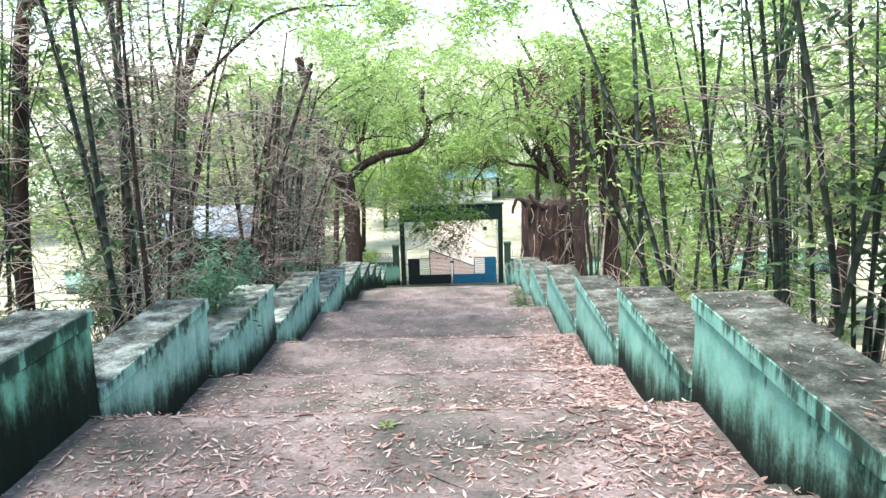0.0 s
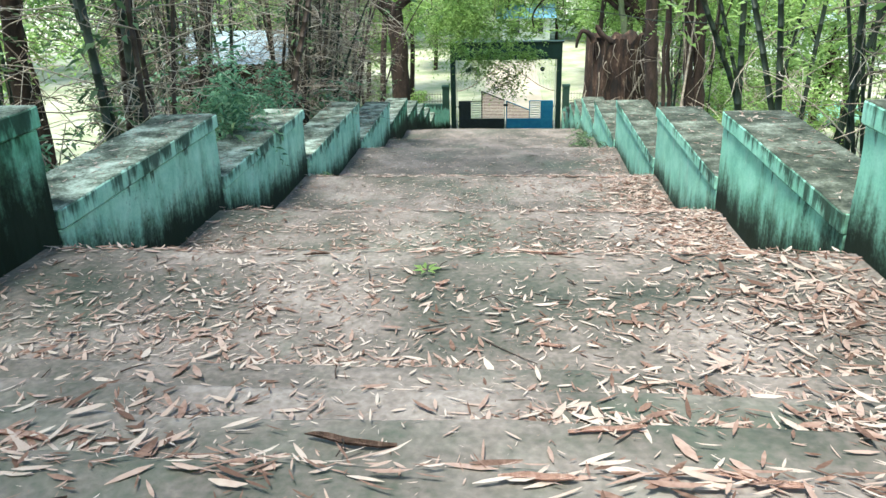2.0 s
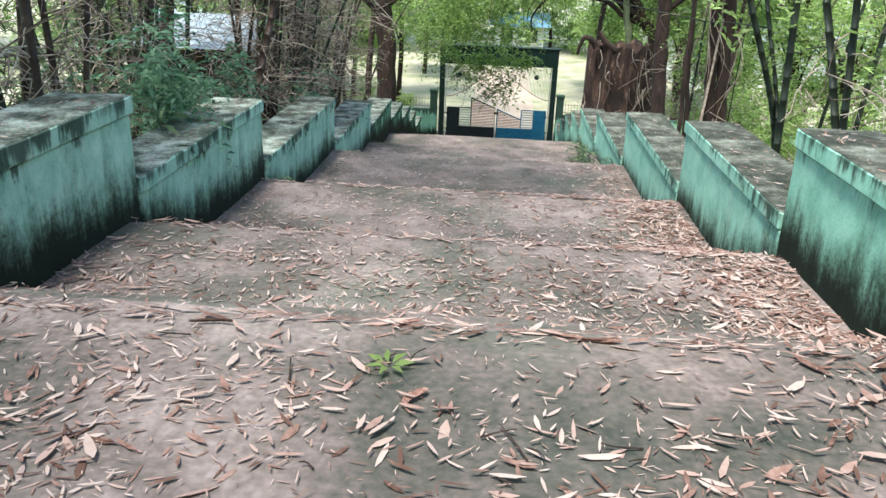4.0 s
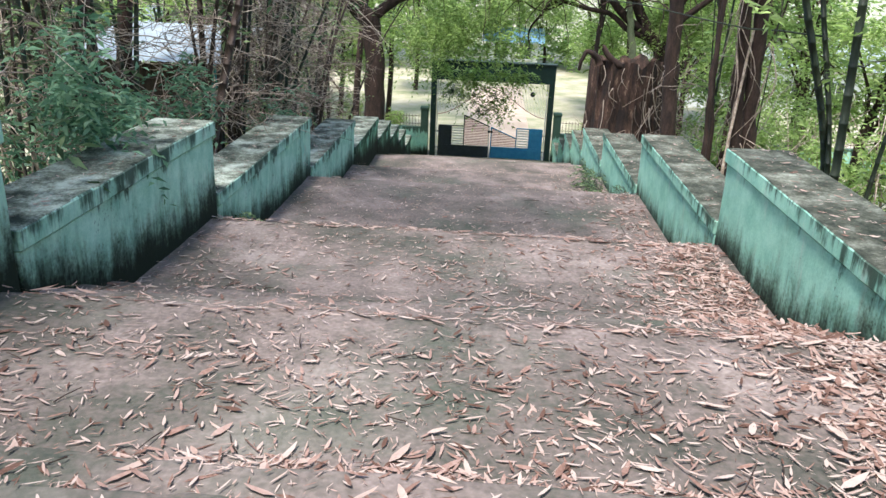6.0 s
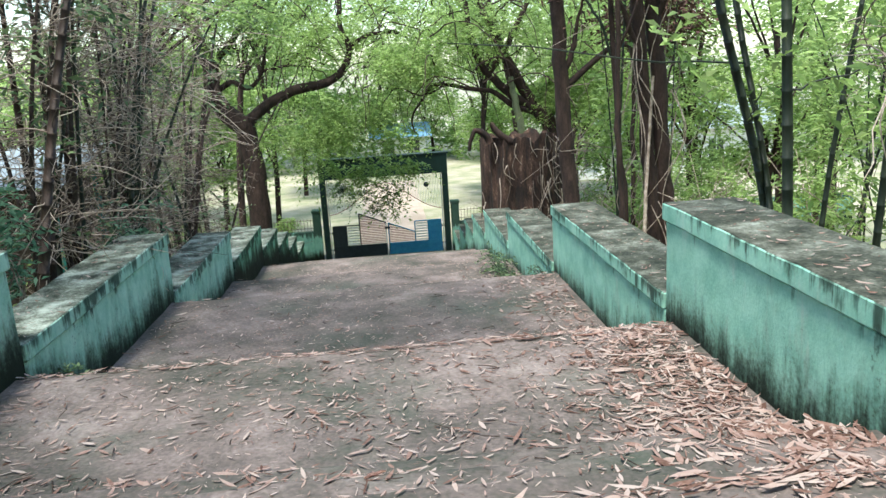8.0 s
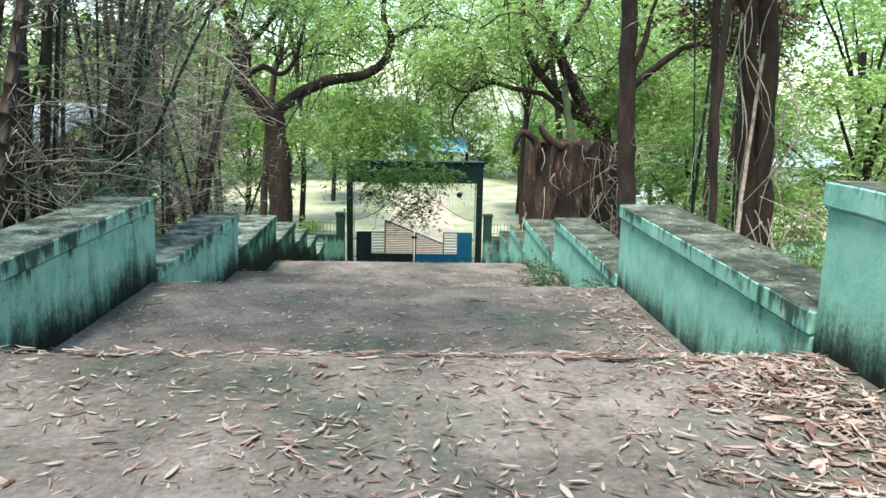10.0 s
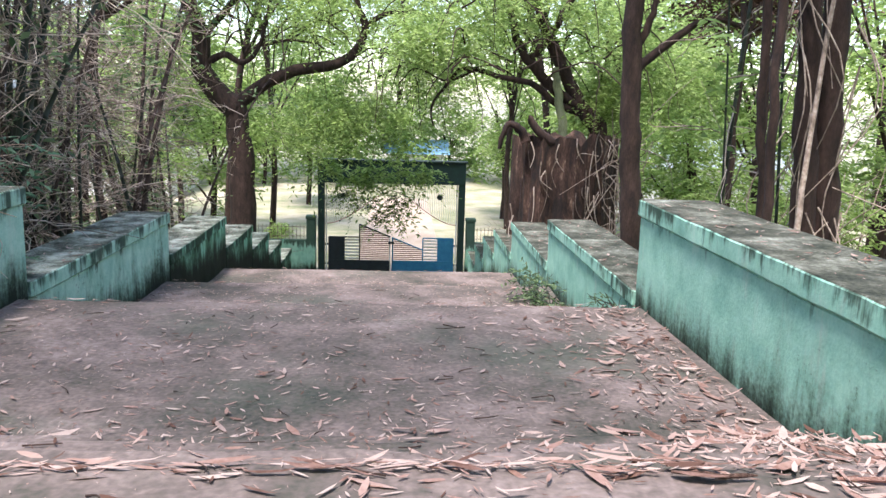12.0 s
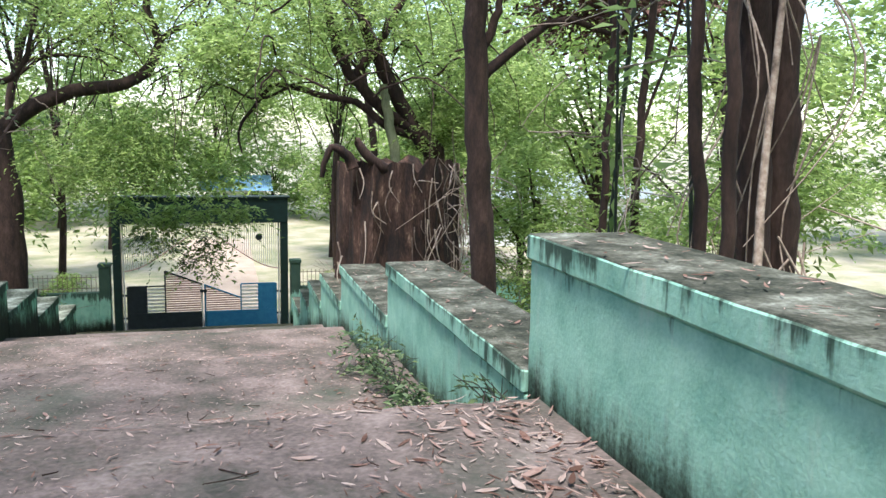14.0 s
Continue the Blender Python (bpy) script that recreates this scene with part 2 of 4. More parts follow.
def rough_box(x0, x1, y0, y1, z0, z1, bevel, step, amount, seed):
    """A bevelled block of old plaster, whose faces and edges wander a little."""
    bm = bmesh.new()
    lo, hi = (x0, y0, z0), (x1, y1, z1)
    axes = []
    for a in range(3):
        k = max(1, int(round((hi[a] - lo[a]) / step)))
        inner = np.linspace(lo[a] + bevel, hi[a] - bevel, k + 1)
        axes.append([lo[a], *inner, hi[a]])
    index = {}

    def vert(i, j, k):
        key = (i, j, k)
        if key not in index:
            p = [axes[0][i], axes[1][j], axes[2][k]]
            ends = [i in (0, len(axes[0]) - 1), j in (0, len(axes[1]) - 1), k in (0, len(axes[2]) - 1)]
            if sum(ends) >= 2:
                for a, (q, at_end) in enumerate(zip((i, j, k), ends)):
                    if at_end:
                        p[a] += bevel * (0.45 if sum(ends) == 2 else 0.6) * (1 if q == 0 else -1)
            v = Vector(p)
            v += noise.noise_vector(v * 2.3 + Vector((seed, 0, 0))) * amount + noise.noise_vector(v * 9 + Vector((0, seed, 0))) * amount * 0.4
            index[key] = bm.verts.new(v)
        return index[key]

    nx, ny, nz = (len(a) - 1 for a in axes)
    for i in range(nx):
        for j in range(ny):
            bm.faces.new([vert(i, j, 0), vert(i, j + 1, 0), vert(i + 1, j + 1, 0), vert(i + 1, j, 0)])
            bm.faces.new([vert(i, j, nz), vert(i + 1, j, nz), vert(i + 1, j + 1, nz), vert(i, j + 1, nz)])
    for i in range(nx):
        for k in range(nz):
            bm.faces.new([vert(i, 0, k), vert(i + 1, 0, k), vert(i + 1, 0, k + 1), vert(i, 0, k + 1)])
            bm.faces.new([vert(i, ny, k), vert(i, ny, k + 1), vert(i + 1, ny, k + 1), vert(i + 1, ny, k)])
    for j in range(ny):
        for k in range(nz):
            bm.faces.new([vert(0, j, k), vert(0, j, k + 1), vert(0, j + 1, k + 1), vert(0, j + 1, k)])
            bm.faces.new([vert(nx, j, k), vert(nx, j + 1, k), vert(nx, j + 1, k + 1), vert(nx, j, k + 1)])
    return bm


def tube(paths, sides=6):
    """Tapered tubes along lists of (point, radius). Returns vertices and quads."""
    V, Q = [], []
    ang = np.linspace(0, 2 * np.pi, sides, endpoint=False)
    ca, sa = np.cos(ang), np.sin(ang)
    base = 0
    for path in paths:
        P = np.array([p for p, r in path], float)
        R = np.array([r for p, r in path], float)
        T = np.gradient(P, axis=0)
        T /= np.linalg.norm(T, axis=1)[:, None] + 1e-9
        ref = np.where(np.abs(T[:, 2:3]) > 0.9, np.array([[1.0, 0, 0]]), np.array([[0, 0, 1.0]]))
        if len(set(ref[:, 0])) > 1:
            ref[:] = (0.6, 0.8, 0.05)
        A = np.cross(T, ref)
        A /= np.linalg.norm(A, axis=1)[:, None] + 1e-9
        B = np.cross(T, A)
        ring = P[:, None, :] + R[:, None, None] * (ca[None, :, None] * A[:, None, :] + sa[None, :, None] * B[:, None, :])
        V.append(ring.reshape(-1, 3))
        n = len(P)
        i = np.arange(n - 1)[:, None] * sides
        j = np.arange(sides)[None, :]
        k = (j + 1) % sides
        Q.append((base + np.stack([i + j, i + k, i + sides + k, i + sides + j], -1)).reshape(-1, 4))
        base += n * sides
    return np.concatenate(V), np.concatenate(Q)


def leaf_cloud(points, along, length, width, fold=0.25):
    """Pointed leaves of two faces each, from the points along the directions given."""
    n = len(points)
    along = along / (np.linalg.norm(along, axis=1)[:, None] + 1e-9)
    side = np.cross(along, rng.normal(size=(n, 3)) * 0.6 + np.array([0, 0, 1.0]))
    side /= np.linalg.norm(side, axis=1)[:, None] + 1e-9
    up = np.cross(side, along)
    L, W = np.broadcast_to(length, n)[:, None], np.broadcast_to(width, n)[:, None]
    mid = points + along * L * 0.42
    v = np.stack([points, mid + side * W / 2 + up * W * fold, points + along * L - up * L * 0.12, mid - side * W / 2 + up * W * fold], 1)
    return v.reshape(-1, 3), np.arange(n * 4).reshape(n, 4)


# ---------------------------------------------------------------- the lie of the land
XL, XR, WALL = -3.615, 2.89, 0.79
# where each wall segment ends, and the height of its coping there
EDGES = [(-51.5, 11.77), (-47.4, 10.93), (-43.3, 10.08), (-39.38, 9.24), (-35.43, 8.33), (-30.95, 7.475), (-25.35, 6.505),
         (-20.15, 5.48), (-15.68, 4.735), (-12.41, 4.015), (-9.7, 3.35), (-7.2, 2.65), (-4.7, 1.9)]
CAP, HIGH = 0.19, 1.16  # depth of the coping, and its height over the landing


def ground_z(x, y):
    side = max(0.0, max(x - XR - WALL, XL - WALL - x))
    fall = -0.55 - 0.05 * min(side, 12)
    z = (0.185 * -y + 0.45 if y > -58 else 11.5) + fall
    z = max(z, -0.12)
    if XL - 0.5 < x < XR + 0.5 and y < -1:
        return z - 1.0
    return z + (0.10 * noise.noise(Vector((x * 0.4, y * 0.4, 3))) if y < -1 else 0)


def ground():
    xs = np.concatenate([np.array([-900, -300, -120, -70]), np.arange(-45, 45.1, 1.0), np.array([70, 120, 300, 900])])
    ys = np.concatenate([np.array([-900, -300, -120, -80]), np.arange(-64, 46.1, 1.0), np.array([70, 120, 300, 900])])
    v = [(x, y, ground_z(x, y)) for y in ys for x in xs]
    w = len(xs)
    q = [(j * w + i, j * w + i + 1, (j + 1) * w + i + 1, (j + 1) * w + i) for j in range(len(ys) - 1) for i in range(w - 1)]
    ob = from_arrays("ground", v, q, M_SOIL, smooth=True)
    ob.data.materials.append(M_YARD)
    for p in ob.data.polygons:
        # outside the grove the soil turns pale, sunlight put into its colour
        if p.center.y > -0.5 or abs(p.center.x) + 4 * noise.noise(p.center * 0.23) + 1.5 * noise.noise(p.center * 0.9) > 10.5:
            p.material_index = 1
    return tagged(ob, "brown soil under the bamboo, dry sunlit grass beyond", "ground", kind="structure")


ground()

stair = tagged(new("stair"), "long worn cement stair of short flights and wide landings", "stair", kind="structure")
# nose of each landing: its place and height
NOSES = [(y1 - 0.22, top - {4: 1.25, 5: 1.24}.get(i, 1.16)) for i, (y1, top) in enumerate(EDGES)]
TREAD, RISERS = 0.55, 4


def tread_mesh(ya, yb, za, zb, drop, seed):
    """A worn slab from ya to its chipped nose at yb, with the riser below it."""
    bm = bmesh.new()
    nx, ny = 60, max(5, int((yb - ya) / 0.11))
    profile = [(ya - 0.06, 0.0)] + [(ya + (yb - ya - 0.05) * k / ny, 0.0) for k in range(ny + 1)] + [(yb - 0.02, -0.008), (yb - 0.004, -0.024), (yb, -0.05), (yb - 0.006, -drop * 0.6), (yb - 0.002, -drop - 0.08)]
    rows = []
    for y, dz in profile:
        row = []
        for k in range(nx + 1):
            x = XL - 0.1 + (XR - XL + 0.2) * k / nx
            p = Vector((x, y, za + (zb - za) * min(1, max(0, (y - ya) / (yb - ya))) + dz))
            p.z += noise.noise(Vector((x * 0.9, y * 0.9, seed))) * 0.016 + noise.noise(Vector((x * 5, y * 5, seed))) * 0.006
            if dz < 0:
                p.y += noise.noise(Vector((x * 2.2, seed * 7.0, 0))) * 0.035 + noise.noise(Vector((x * 11, seed * 7.0, 0))) * 0.014
                p.z -= max(0.0, noise.noise(Vector((x * 6, seed * 3.0, 5))) - 0.25) * 0.05
            row.append(bm.verts.new(p))
        rows.append(row)
    for a, b in zip(rows, rows[1:]):
        for k in range(nx):
            bm.faces.new([a[k], a[k + 1], b[k + 1], b[k]])
    return bm


def landing_start(i):
    """Where the landing below flight i begins, and its height there."""
    y = NOSES[i][0] + TREAD * (RISERS - 1)
    if i + 1 < len(NOSES):
        return y, NOSES[i + 1][1] + SLOPE * (NOSES[i + 1][0] - y)
    return y, -0.1


for i, (yn, zn) in enumerate(NOSES):
    ya, za = landing_start(i - 1) if i else (-60.0, zn + 0.1)
    lower = landing_start(i)[1]
    rise = (zn - lower) / RISERS
    part("landing_slab", tread_mesh(ya, yn, za, zn, rise, i * 1.7), M_STEP, stair, smooth=True)
    for k in range(1, RISERS):
        part("step", tread_mesh(yn + TREAD * (k - 1), yn + TREAD * k, zn - rise * k + 0.008, zn - rise * k, rise, i * 1.7 + k * 0.31), M_STEP, stair, smooth=True)

landing = part("floor", rough_box(XL - 0.1, XR + 0.1, NOSES[-1][0] + TREAD * (RISERS - 1) - 0.06, 1.2, -0.8, -0.1, 0.02, 0.4, 0.01, 5), M_STEP)
tagged(landing, "flat worn cement landing before the gate", "landing", kind="structure")


def parapet(y0, y1, top, high, left, seed, paint):
    x0, x1 = (XL - WALL, XL) if left else (XR, XR + WALL)
    ob = tagged(new("wall_left" if left else "wall_right"),
                "mint green parapet wall with black moss runs and a littered coping" if left else "pale mint parapet wall with a stained flat coping",
                "parapet wall", "parapet walls beside the steps", "structure")
    foot = top - high
    base = y0 - 0.22 + TREAD * (RISERS - 1)  # where the flight beside it meets the landing
    ob.location = (0, base, foot)
    y0, y1 = y0 - base, y1 - base
    part("wall_body", rough_box(x0 + 0.03, x1 - 0.03, y0, y1 - 0.03, -0.9, high - CAP, 0.015, 0.16, 0.010, seed), paint, ob, smooth=True)
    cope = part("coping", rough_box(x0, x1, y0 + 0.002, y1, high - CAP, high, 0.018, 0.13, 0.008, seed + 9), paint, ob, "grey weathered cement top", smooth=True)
    # the right-hand tops take the copy with tree shade in its colour
    cope.data.materials.append(M_COPING if left else M_SHADEDCOPING)
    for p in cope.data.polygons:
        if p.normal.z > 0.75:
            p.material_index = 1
    return ob


for i, (y1, top) in enumerate(EDGES):
    y0 = EDGES[i - 1][0] if i else -54.0
    for left in (True, False):
        parapet(y0, y1, top, HIGH, left, i * 3.1 + left, (M_MOSSY if i < 4 or i > 7 else M_WASHED) if left else M_GREENED if i < 5 else M_PAINT)


# ---------------------------------------------------------------- the gate
def bar(bm, p, q, w, d=None):
    """A square bar from p to q in the gate's plane."""
    p, q = Vector(p), Vector(q)
    d = d or w
    t = (q - p).normalized()
    s = Vector((0, 1, 0)).cross(t) * (w / 2)
    f = Vector((0, d / 2, 0))
    vs = [bm.verts.new(o + i * s + j * f) for o in (p, q) for i, j in ((-1, -1), (1, -1), (1, 1), (-1, 1))]
    for k in range(4):
        bm.faces.new([vs[k], vs[(k + 1) % 4], vs[4 + (k + 1) % 4], vs[4 + k]])
    bm.faces.new(vs[3::-1])
    bm.faces.new(vs[4:])


FOOT = -0.1
arch = tagged(new("gateway"), "dark green painted gateway with a deep beam on two posts", "gateway")
part("beam", rough_box(-3.12, 3.12, -0.2, 0.2, 3.86, 4.78, 0.02, 0.3, 0.006, 3), M_GATE, arch, smooth=True)
part("cap", rough_box(-3.2, 3.2, -0.26, 0.26, 4.78, 4.86, 0.015, 0.4, 0.004, 4), M_GATE, arch, smooth=True)
for x in (-2.98, 2.98):
    part("post", rough_box(x - 0.14, x + 0.14, -0.17, 0.17, FOOT, 3.86, 0.02, 0.3, 0.006, x), M_GATE, arch, smooth=True)


def drape(x):
    """Lower line of the screen under the beam."""
    u = abs(x) / 2.8
    return 3.55 - 1.45 * (u * u * (3 - 2 * u)) ** 0.8


screen = tagged(new("gate_screen"), "pale iron bar screen hanging below the gate beam", "grille")
k = 0
x = -2.78
while x < 2.79:
    bm = bmesh.new()
    bar(bm, (x, 0.02, 3.86), (x, 0.02, drape(x)), 0.022)
    part("bar", bm, M_WHITE, screen)
    x += 0.078
bm = bmesh.new()
xs = np.linspace(-2.8, 2.8, 41)
for p, q in zip(xs, xs[1:]):
    bar(bm, (p, 0.0, drape(p)), (q, 0.0, drape(q)), 0.035)
part("lower_rail", bm, M_RUST, screen, "curved red rail")
for x in (-2.05, 2.05):
    bm = bmesh.new()
    bmesh.ops.create_cone(bm, cap_ends=True, segments=20, radius1=0.13, radius2=0.11, depth=0.08, matrix=Matrix.Translation((x, -0.02, 3.3)) @ Matrix.Rotation(math.pi / 2, 4, "X"))
    part("boss", bm, M_BLACK, screen, "round black boss")


def gate_leaf(side):
    """One leaf: sheet panel at the hinge, white louvres, a slatted field with a sloping top, a sheet foot."""
    # the left leaf is near-black throughout, the right one blue
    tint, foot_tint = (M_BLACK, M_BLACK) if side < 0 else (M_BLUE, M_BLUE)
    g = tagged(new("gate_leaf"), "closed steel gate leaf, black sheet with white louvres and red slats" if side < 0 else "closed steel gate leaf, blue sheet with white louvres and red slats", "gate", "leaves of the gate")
    s = side
    y0, y1 = -0.03, 0.03
    lo, mid, top = -0.07, 0.52, 1.52

    def sheet(name, xa, xb, za, zb, m):
        xa, xb = sorted((xa * s, xb * s))
        part(name, box(xa, xb, y0, y1, za, zb, 0.008), m, g)

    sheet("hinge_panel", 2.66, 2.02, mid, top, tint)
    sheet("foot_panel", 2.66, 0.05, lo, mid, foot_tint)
    z = mid + 0.07
    while z < top - 0.05:
        bm = bmesh.new()
        bar(bm, (2.0 * s, 0, z), (1.38 * s, 0, z), 0.085, 0.03)
        part("louvre", bm, M_WHITE, g)
        z += 0.135

    def slope(x):
        return 2.08 - (x + 1.36) * 0.40

    z = mid + 0.06
    while z < 2.05:
        inner, outer = 0.05 * s, 1.34 * s
        far = -1.36 + (2.08 - z) / 0.40
        if s < 0:
            outer2 = outer
            inner2 = min(inner, far)
        else:
            outer2, inner2 = min(outer, far), inner
        if (inner2 - outer2) * s < -0.06:
            bm = bmesh.new()
            bar(bm, (outer2, 0, z), (inner2, 0, z), 0.05, 0.02)
            part("slat", bm, M_RUST, g)
        z += 0.085
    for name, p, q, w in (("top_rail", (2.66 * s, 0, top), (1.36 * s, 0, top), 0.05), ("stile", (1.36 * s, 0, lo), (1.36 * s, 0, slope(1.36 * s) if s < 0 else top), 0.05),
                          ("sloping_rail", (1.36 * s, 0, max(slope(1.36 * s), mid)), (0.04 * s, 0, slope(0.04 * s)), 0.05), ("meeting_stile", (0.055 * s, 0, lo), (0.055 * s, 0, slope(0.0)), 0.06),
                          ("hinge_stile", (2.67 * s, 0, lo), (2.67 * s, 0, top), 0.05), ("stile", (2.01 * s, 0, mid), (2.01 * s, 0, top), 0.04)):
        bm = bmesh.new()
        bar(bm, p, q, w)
        # the left meeting stile is white, along the line between the leaves
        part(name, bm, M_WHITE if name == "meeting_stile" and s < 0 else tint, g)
    bm = bmesh.new()
    bmesh.ops.create_cone(bm, cap_ends=True, segments=12, radius1=0.07, radius2=0.07, depth=0.05, matrix=Matrix.Translation((0.06 * s, -0.06, 1.3)) @ Matrix.Rotation(math.pi / 2, 4, "X"))
    part("latch", bm, M_BLACK, g, "round dark latch")
    for z in (0.35, 1.2):
        part("hinge", box(*sorted((2.66 * s, 2.85 * s)), -0.02, 0.02, z - 0.04, z + 0.04, 0.006), M_BLACK, g)


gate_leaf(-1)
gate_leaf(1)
# a thin white upright in the gap at each side of the leaves
for x in (-2.775, 2.775):
    bm = bmesh.new()
    bar(bm, (x, -0.01, FOOT), (x, -0.01, 3.86), 0.06 if x > 0 else 0.05)
    part("jamb", bm, M_WHITE, arch, "thin white upright beside the gate leaf")

for x in (-3.42, 3.40):
    p = tagged(new("gate_pillar"), "square mint green plastered pillar beside the gateway", "pillar", "pillars beside the gateway")
    p.location = (x, 0.05, 0)
    part("shaft", rough_box(-0.19, 0.19, -0.2, 0.2, -0.6, 2.28, 0.02, 0.2, 0.008, x), M_PAINT, p, smooth=True)
    part("cap", rough_box(-0.22, 0.22, -0.23, 0.23, 2.28, 2.42, 0.02, 0.2, 0.006, x + 2), M_PAINT, p, smooth=True)

for x0, x1 in ((-24.0, -3.63), (3.61, 24.0)):
    w = part("wall_boundary", rough_box(x0, x1, 0.0, 0.25, -0.7, 1.35, 0.02, 0.5, 0.012, x0), M_PAINT, smooth=True)
    tagged(w, "low mint green boundary wall beside the gate", "boundary wall", kind="structure")
    f = tagged(new("iron_fence"), "thin grey iron picket fence on the low wall", "fence", "fences on the boundary wall")
    x = x0 + 0.1
    while x < x1:
        bm = bmesh.new()
        bar(bm, (x, 0.125, 1.33), (x, 0.125, 2.0), 0.018)
        part("picket", bm, M_TWIG, f)
        x += 0.16
    for z in (1.5, 1.9):
        bm = bmesh.new()
        bar(bm, (x0, 0.125, z), (x1, 0.125, z), 0.022)
        part("rail", bm, M_TWIG, f)

# beyond the gate: red path, yard wall, far buildings
path = part("path", rough_box(-1.6, 2.4, 1.2, 26, -0.5, -0.085, 0.02, 1.2, 0.02, 8), material("dusty red path", [(0.3, (0.30, 0.235, 0.185)), (0.7, (0.44, 0.365, 0.31))], 0.8, 0.95, 0.3))
tagged(path, "dusty red earth path beyond the gate", "path", kind="structure")
M_LIME = material("white limewash", [(0.3, (0.62, 0.62, 0.60)), (0.7, (0.82, 0.82, 0.80))], 0.5, 0.9, 0.1)
M_ROOF = material("faded blue roof sheet", [(0.3, (0.12, 0.27, 0.45)), (0.7, (0.22, 0.40, 0.60))], 0.6, 0.5, 0.1)
M_DARK = material("dark window panel", [(0.3, (0.02, 0.022, 0.025)), (0.7, (0.05, 0.052, 0.055))], 2, 0.4, 0.0)


M_TIN = material("weathered tin sheet", [(0.3, (0.16, 0.20, 0.22)), (0.7, (0.32, 0.37, 0.39))], 2, 0.5, 0.2)


def low_house(x0, x1, y0, depth, high, label, windows, roof):
    h = tagged(new("house"), label, "house")
    part("wall", rough_box(x0, x1, y0, y0 + depth, -0.5, high, 0.03, 1.5, 0.01, x0), M_LIME, h, smooth=True)
    bm = bmesh.new()
    n = int((x1 - x0 + 1.2) / 0.2)
    rows = []
    for y, z in ((y0 - 0.7, high - 0.05), (y0 + depth / 2, high + depth * 0.22), (y0 + depth + 0.7, high - 0.05)):
        rows.append([bm.verts.new((x0 - 0.6 + k * 0.2, y, z + (0.03 if k % 2 else 0))) for k in range(n + 1)])
    for a, c in zip(rows, rows[1:]):
        for k in range(n):
            bm.faces.new([a[k], a[k + 1], c[k + 1], c[k]])
    part("roof", bm, roof, h, "corrugated sheet roof")
    for k in range(windows):
        x = x0 + (k + 0.5) * (x1 - x0) / windows
        # solid panel on the wall, the unlit room behind put into its dark colour
        w = part("window", box(x - 0.55, x + 0.55, y0 - 0.06, y0 - 0.004, 0.9, 2.2, 0.01), M_DARK, h)
        part("frame", box(x - 0.03, x + 0.03, y0 - 0.09, y0 - 0.062, 0.9, 2.2), M_LIME, w)
        part("sill", box(x - 0.65, x + 0.65, y0 - 0.16, y0 - 0.004, 0.8, 0.88, 0.01), M_LIME, w)


low_house(-0.6, 4.2, 38, 5, 2.5, "white limewashed low house with a faded blue sheet roof", 2, M_ROOF)
low_house(-34, -16, 24, 8, 3.2, "long white limewashed building among trees", 5, M_TIN)
low_house(14, 30, 20, 8, 3.2, "white limewashed building beside tall trees", 5, M_TIN)


# ---------------------------------------------------------------- trees
def smooth_path(pts, r0, r1, n=10, wobble=0.0):
    """A tapering path through the points, rounded by a spline."""
    P = np.array(pts, float)
    t = np.linspace(0, len(P) - 1, max(n, 3 * len(P)))
    out = []
    for u in t:
        i = min(int(u), len(P) - 2)
        f = u - i
        p0, p1, p2, p3 = P[max(i - 1, 0)], P[i], P[i + 1], P[min(i + 2, len(P) - 1)]
        q = 0.5 * ((2 * p1) + (p2 - p0) * f + (2 * p0 - 5 * p1 + 4 * p2 - p3) * f * f + (3 * p1 - p0 - 3 * p2 + p3) * f ** 3)
        g = u / (len(P) - 1)
        out.append((q + rng.normal(size=3) * wobble, r0 + (r1 - r0) * g))
    return out


def limb(name, pts, r0, r1, parent, mat=None, sides=10, wobble=0.015):
    v, q = tube([smooth_path(pts, r0, r1, 14, wobble)], sides)
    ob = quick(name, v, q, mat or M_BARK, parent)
    ob.data.polygons.foreach_set("use_smooth", [True] * len(ob.data.polygons))
    return ob


def sprays(centres, count, reach, leaf, droop=0.5, each=12, spread=0.35, out=None):
    """Drooping twigs with leaflets either side; centres: rows of x, y, z and three radii."""
    C = np.array(centres, float)
    pick = rng.integers(0, len(C), count)
    d = rng.normal(size=(count, 3))
    d /= np.linalg.norm(d, axis=1)[:, None]
    r = rng.random(count) ** 0.45
    start = C[pick, :3] + d * r[:, None] * C[pick, 3:6]
    way = rng.normal(size=(count, 3)) * np.array([1, 1, 0.35])
    way /= np.linalg.norm(way, axis=1)[:, None]
    L = reach * (0.5 + rng.random(count))
    u = (np.arange(each) + 0.5) / each
    pts = start[:, None, :] + way[:, None, :] * (L[:, None] * u)[:, :, None]
    pts[:, :, 2] -= droop * L[:, None] * u[None, :] ** 2
    side = np.cross(way, [0, 0, 1.0])
    sg = np.where(np.arange(each) % 2 == 0, 1.0, -1.0)
    dirs = way[:, None, :] * 0.7 + side[:, None, :] * sg[None, :, None] + rng.normal(size=(count, each, 3)) * spread
    dirs[:, :, 2] -= 0.25 * droop
    n = count * each
    size = leaf * (0.6 + 0.8 * rng.random(n))
    return leaf_cloud(pts.reshape(-1, 3), dirs.reshape(-1, 3), size, size * 0.34)


def join(*meshes):
    V, Q, base = [], [], 0
    for v, q in meshes:
        V.append(v)
        Q.append(q + base)
        base += len(v)
    return np.concatenate(V), np.concatenate(Q)


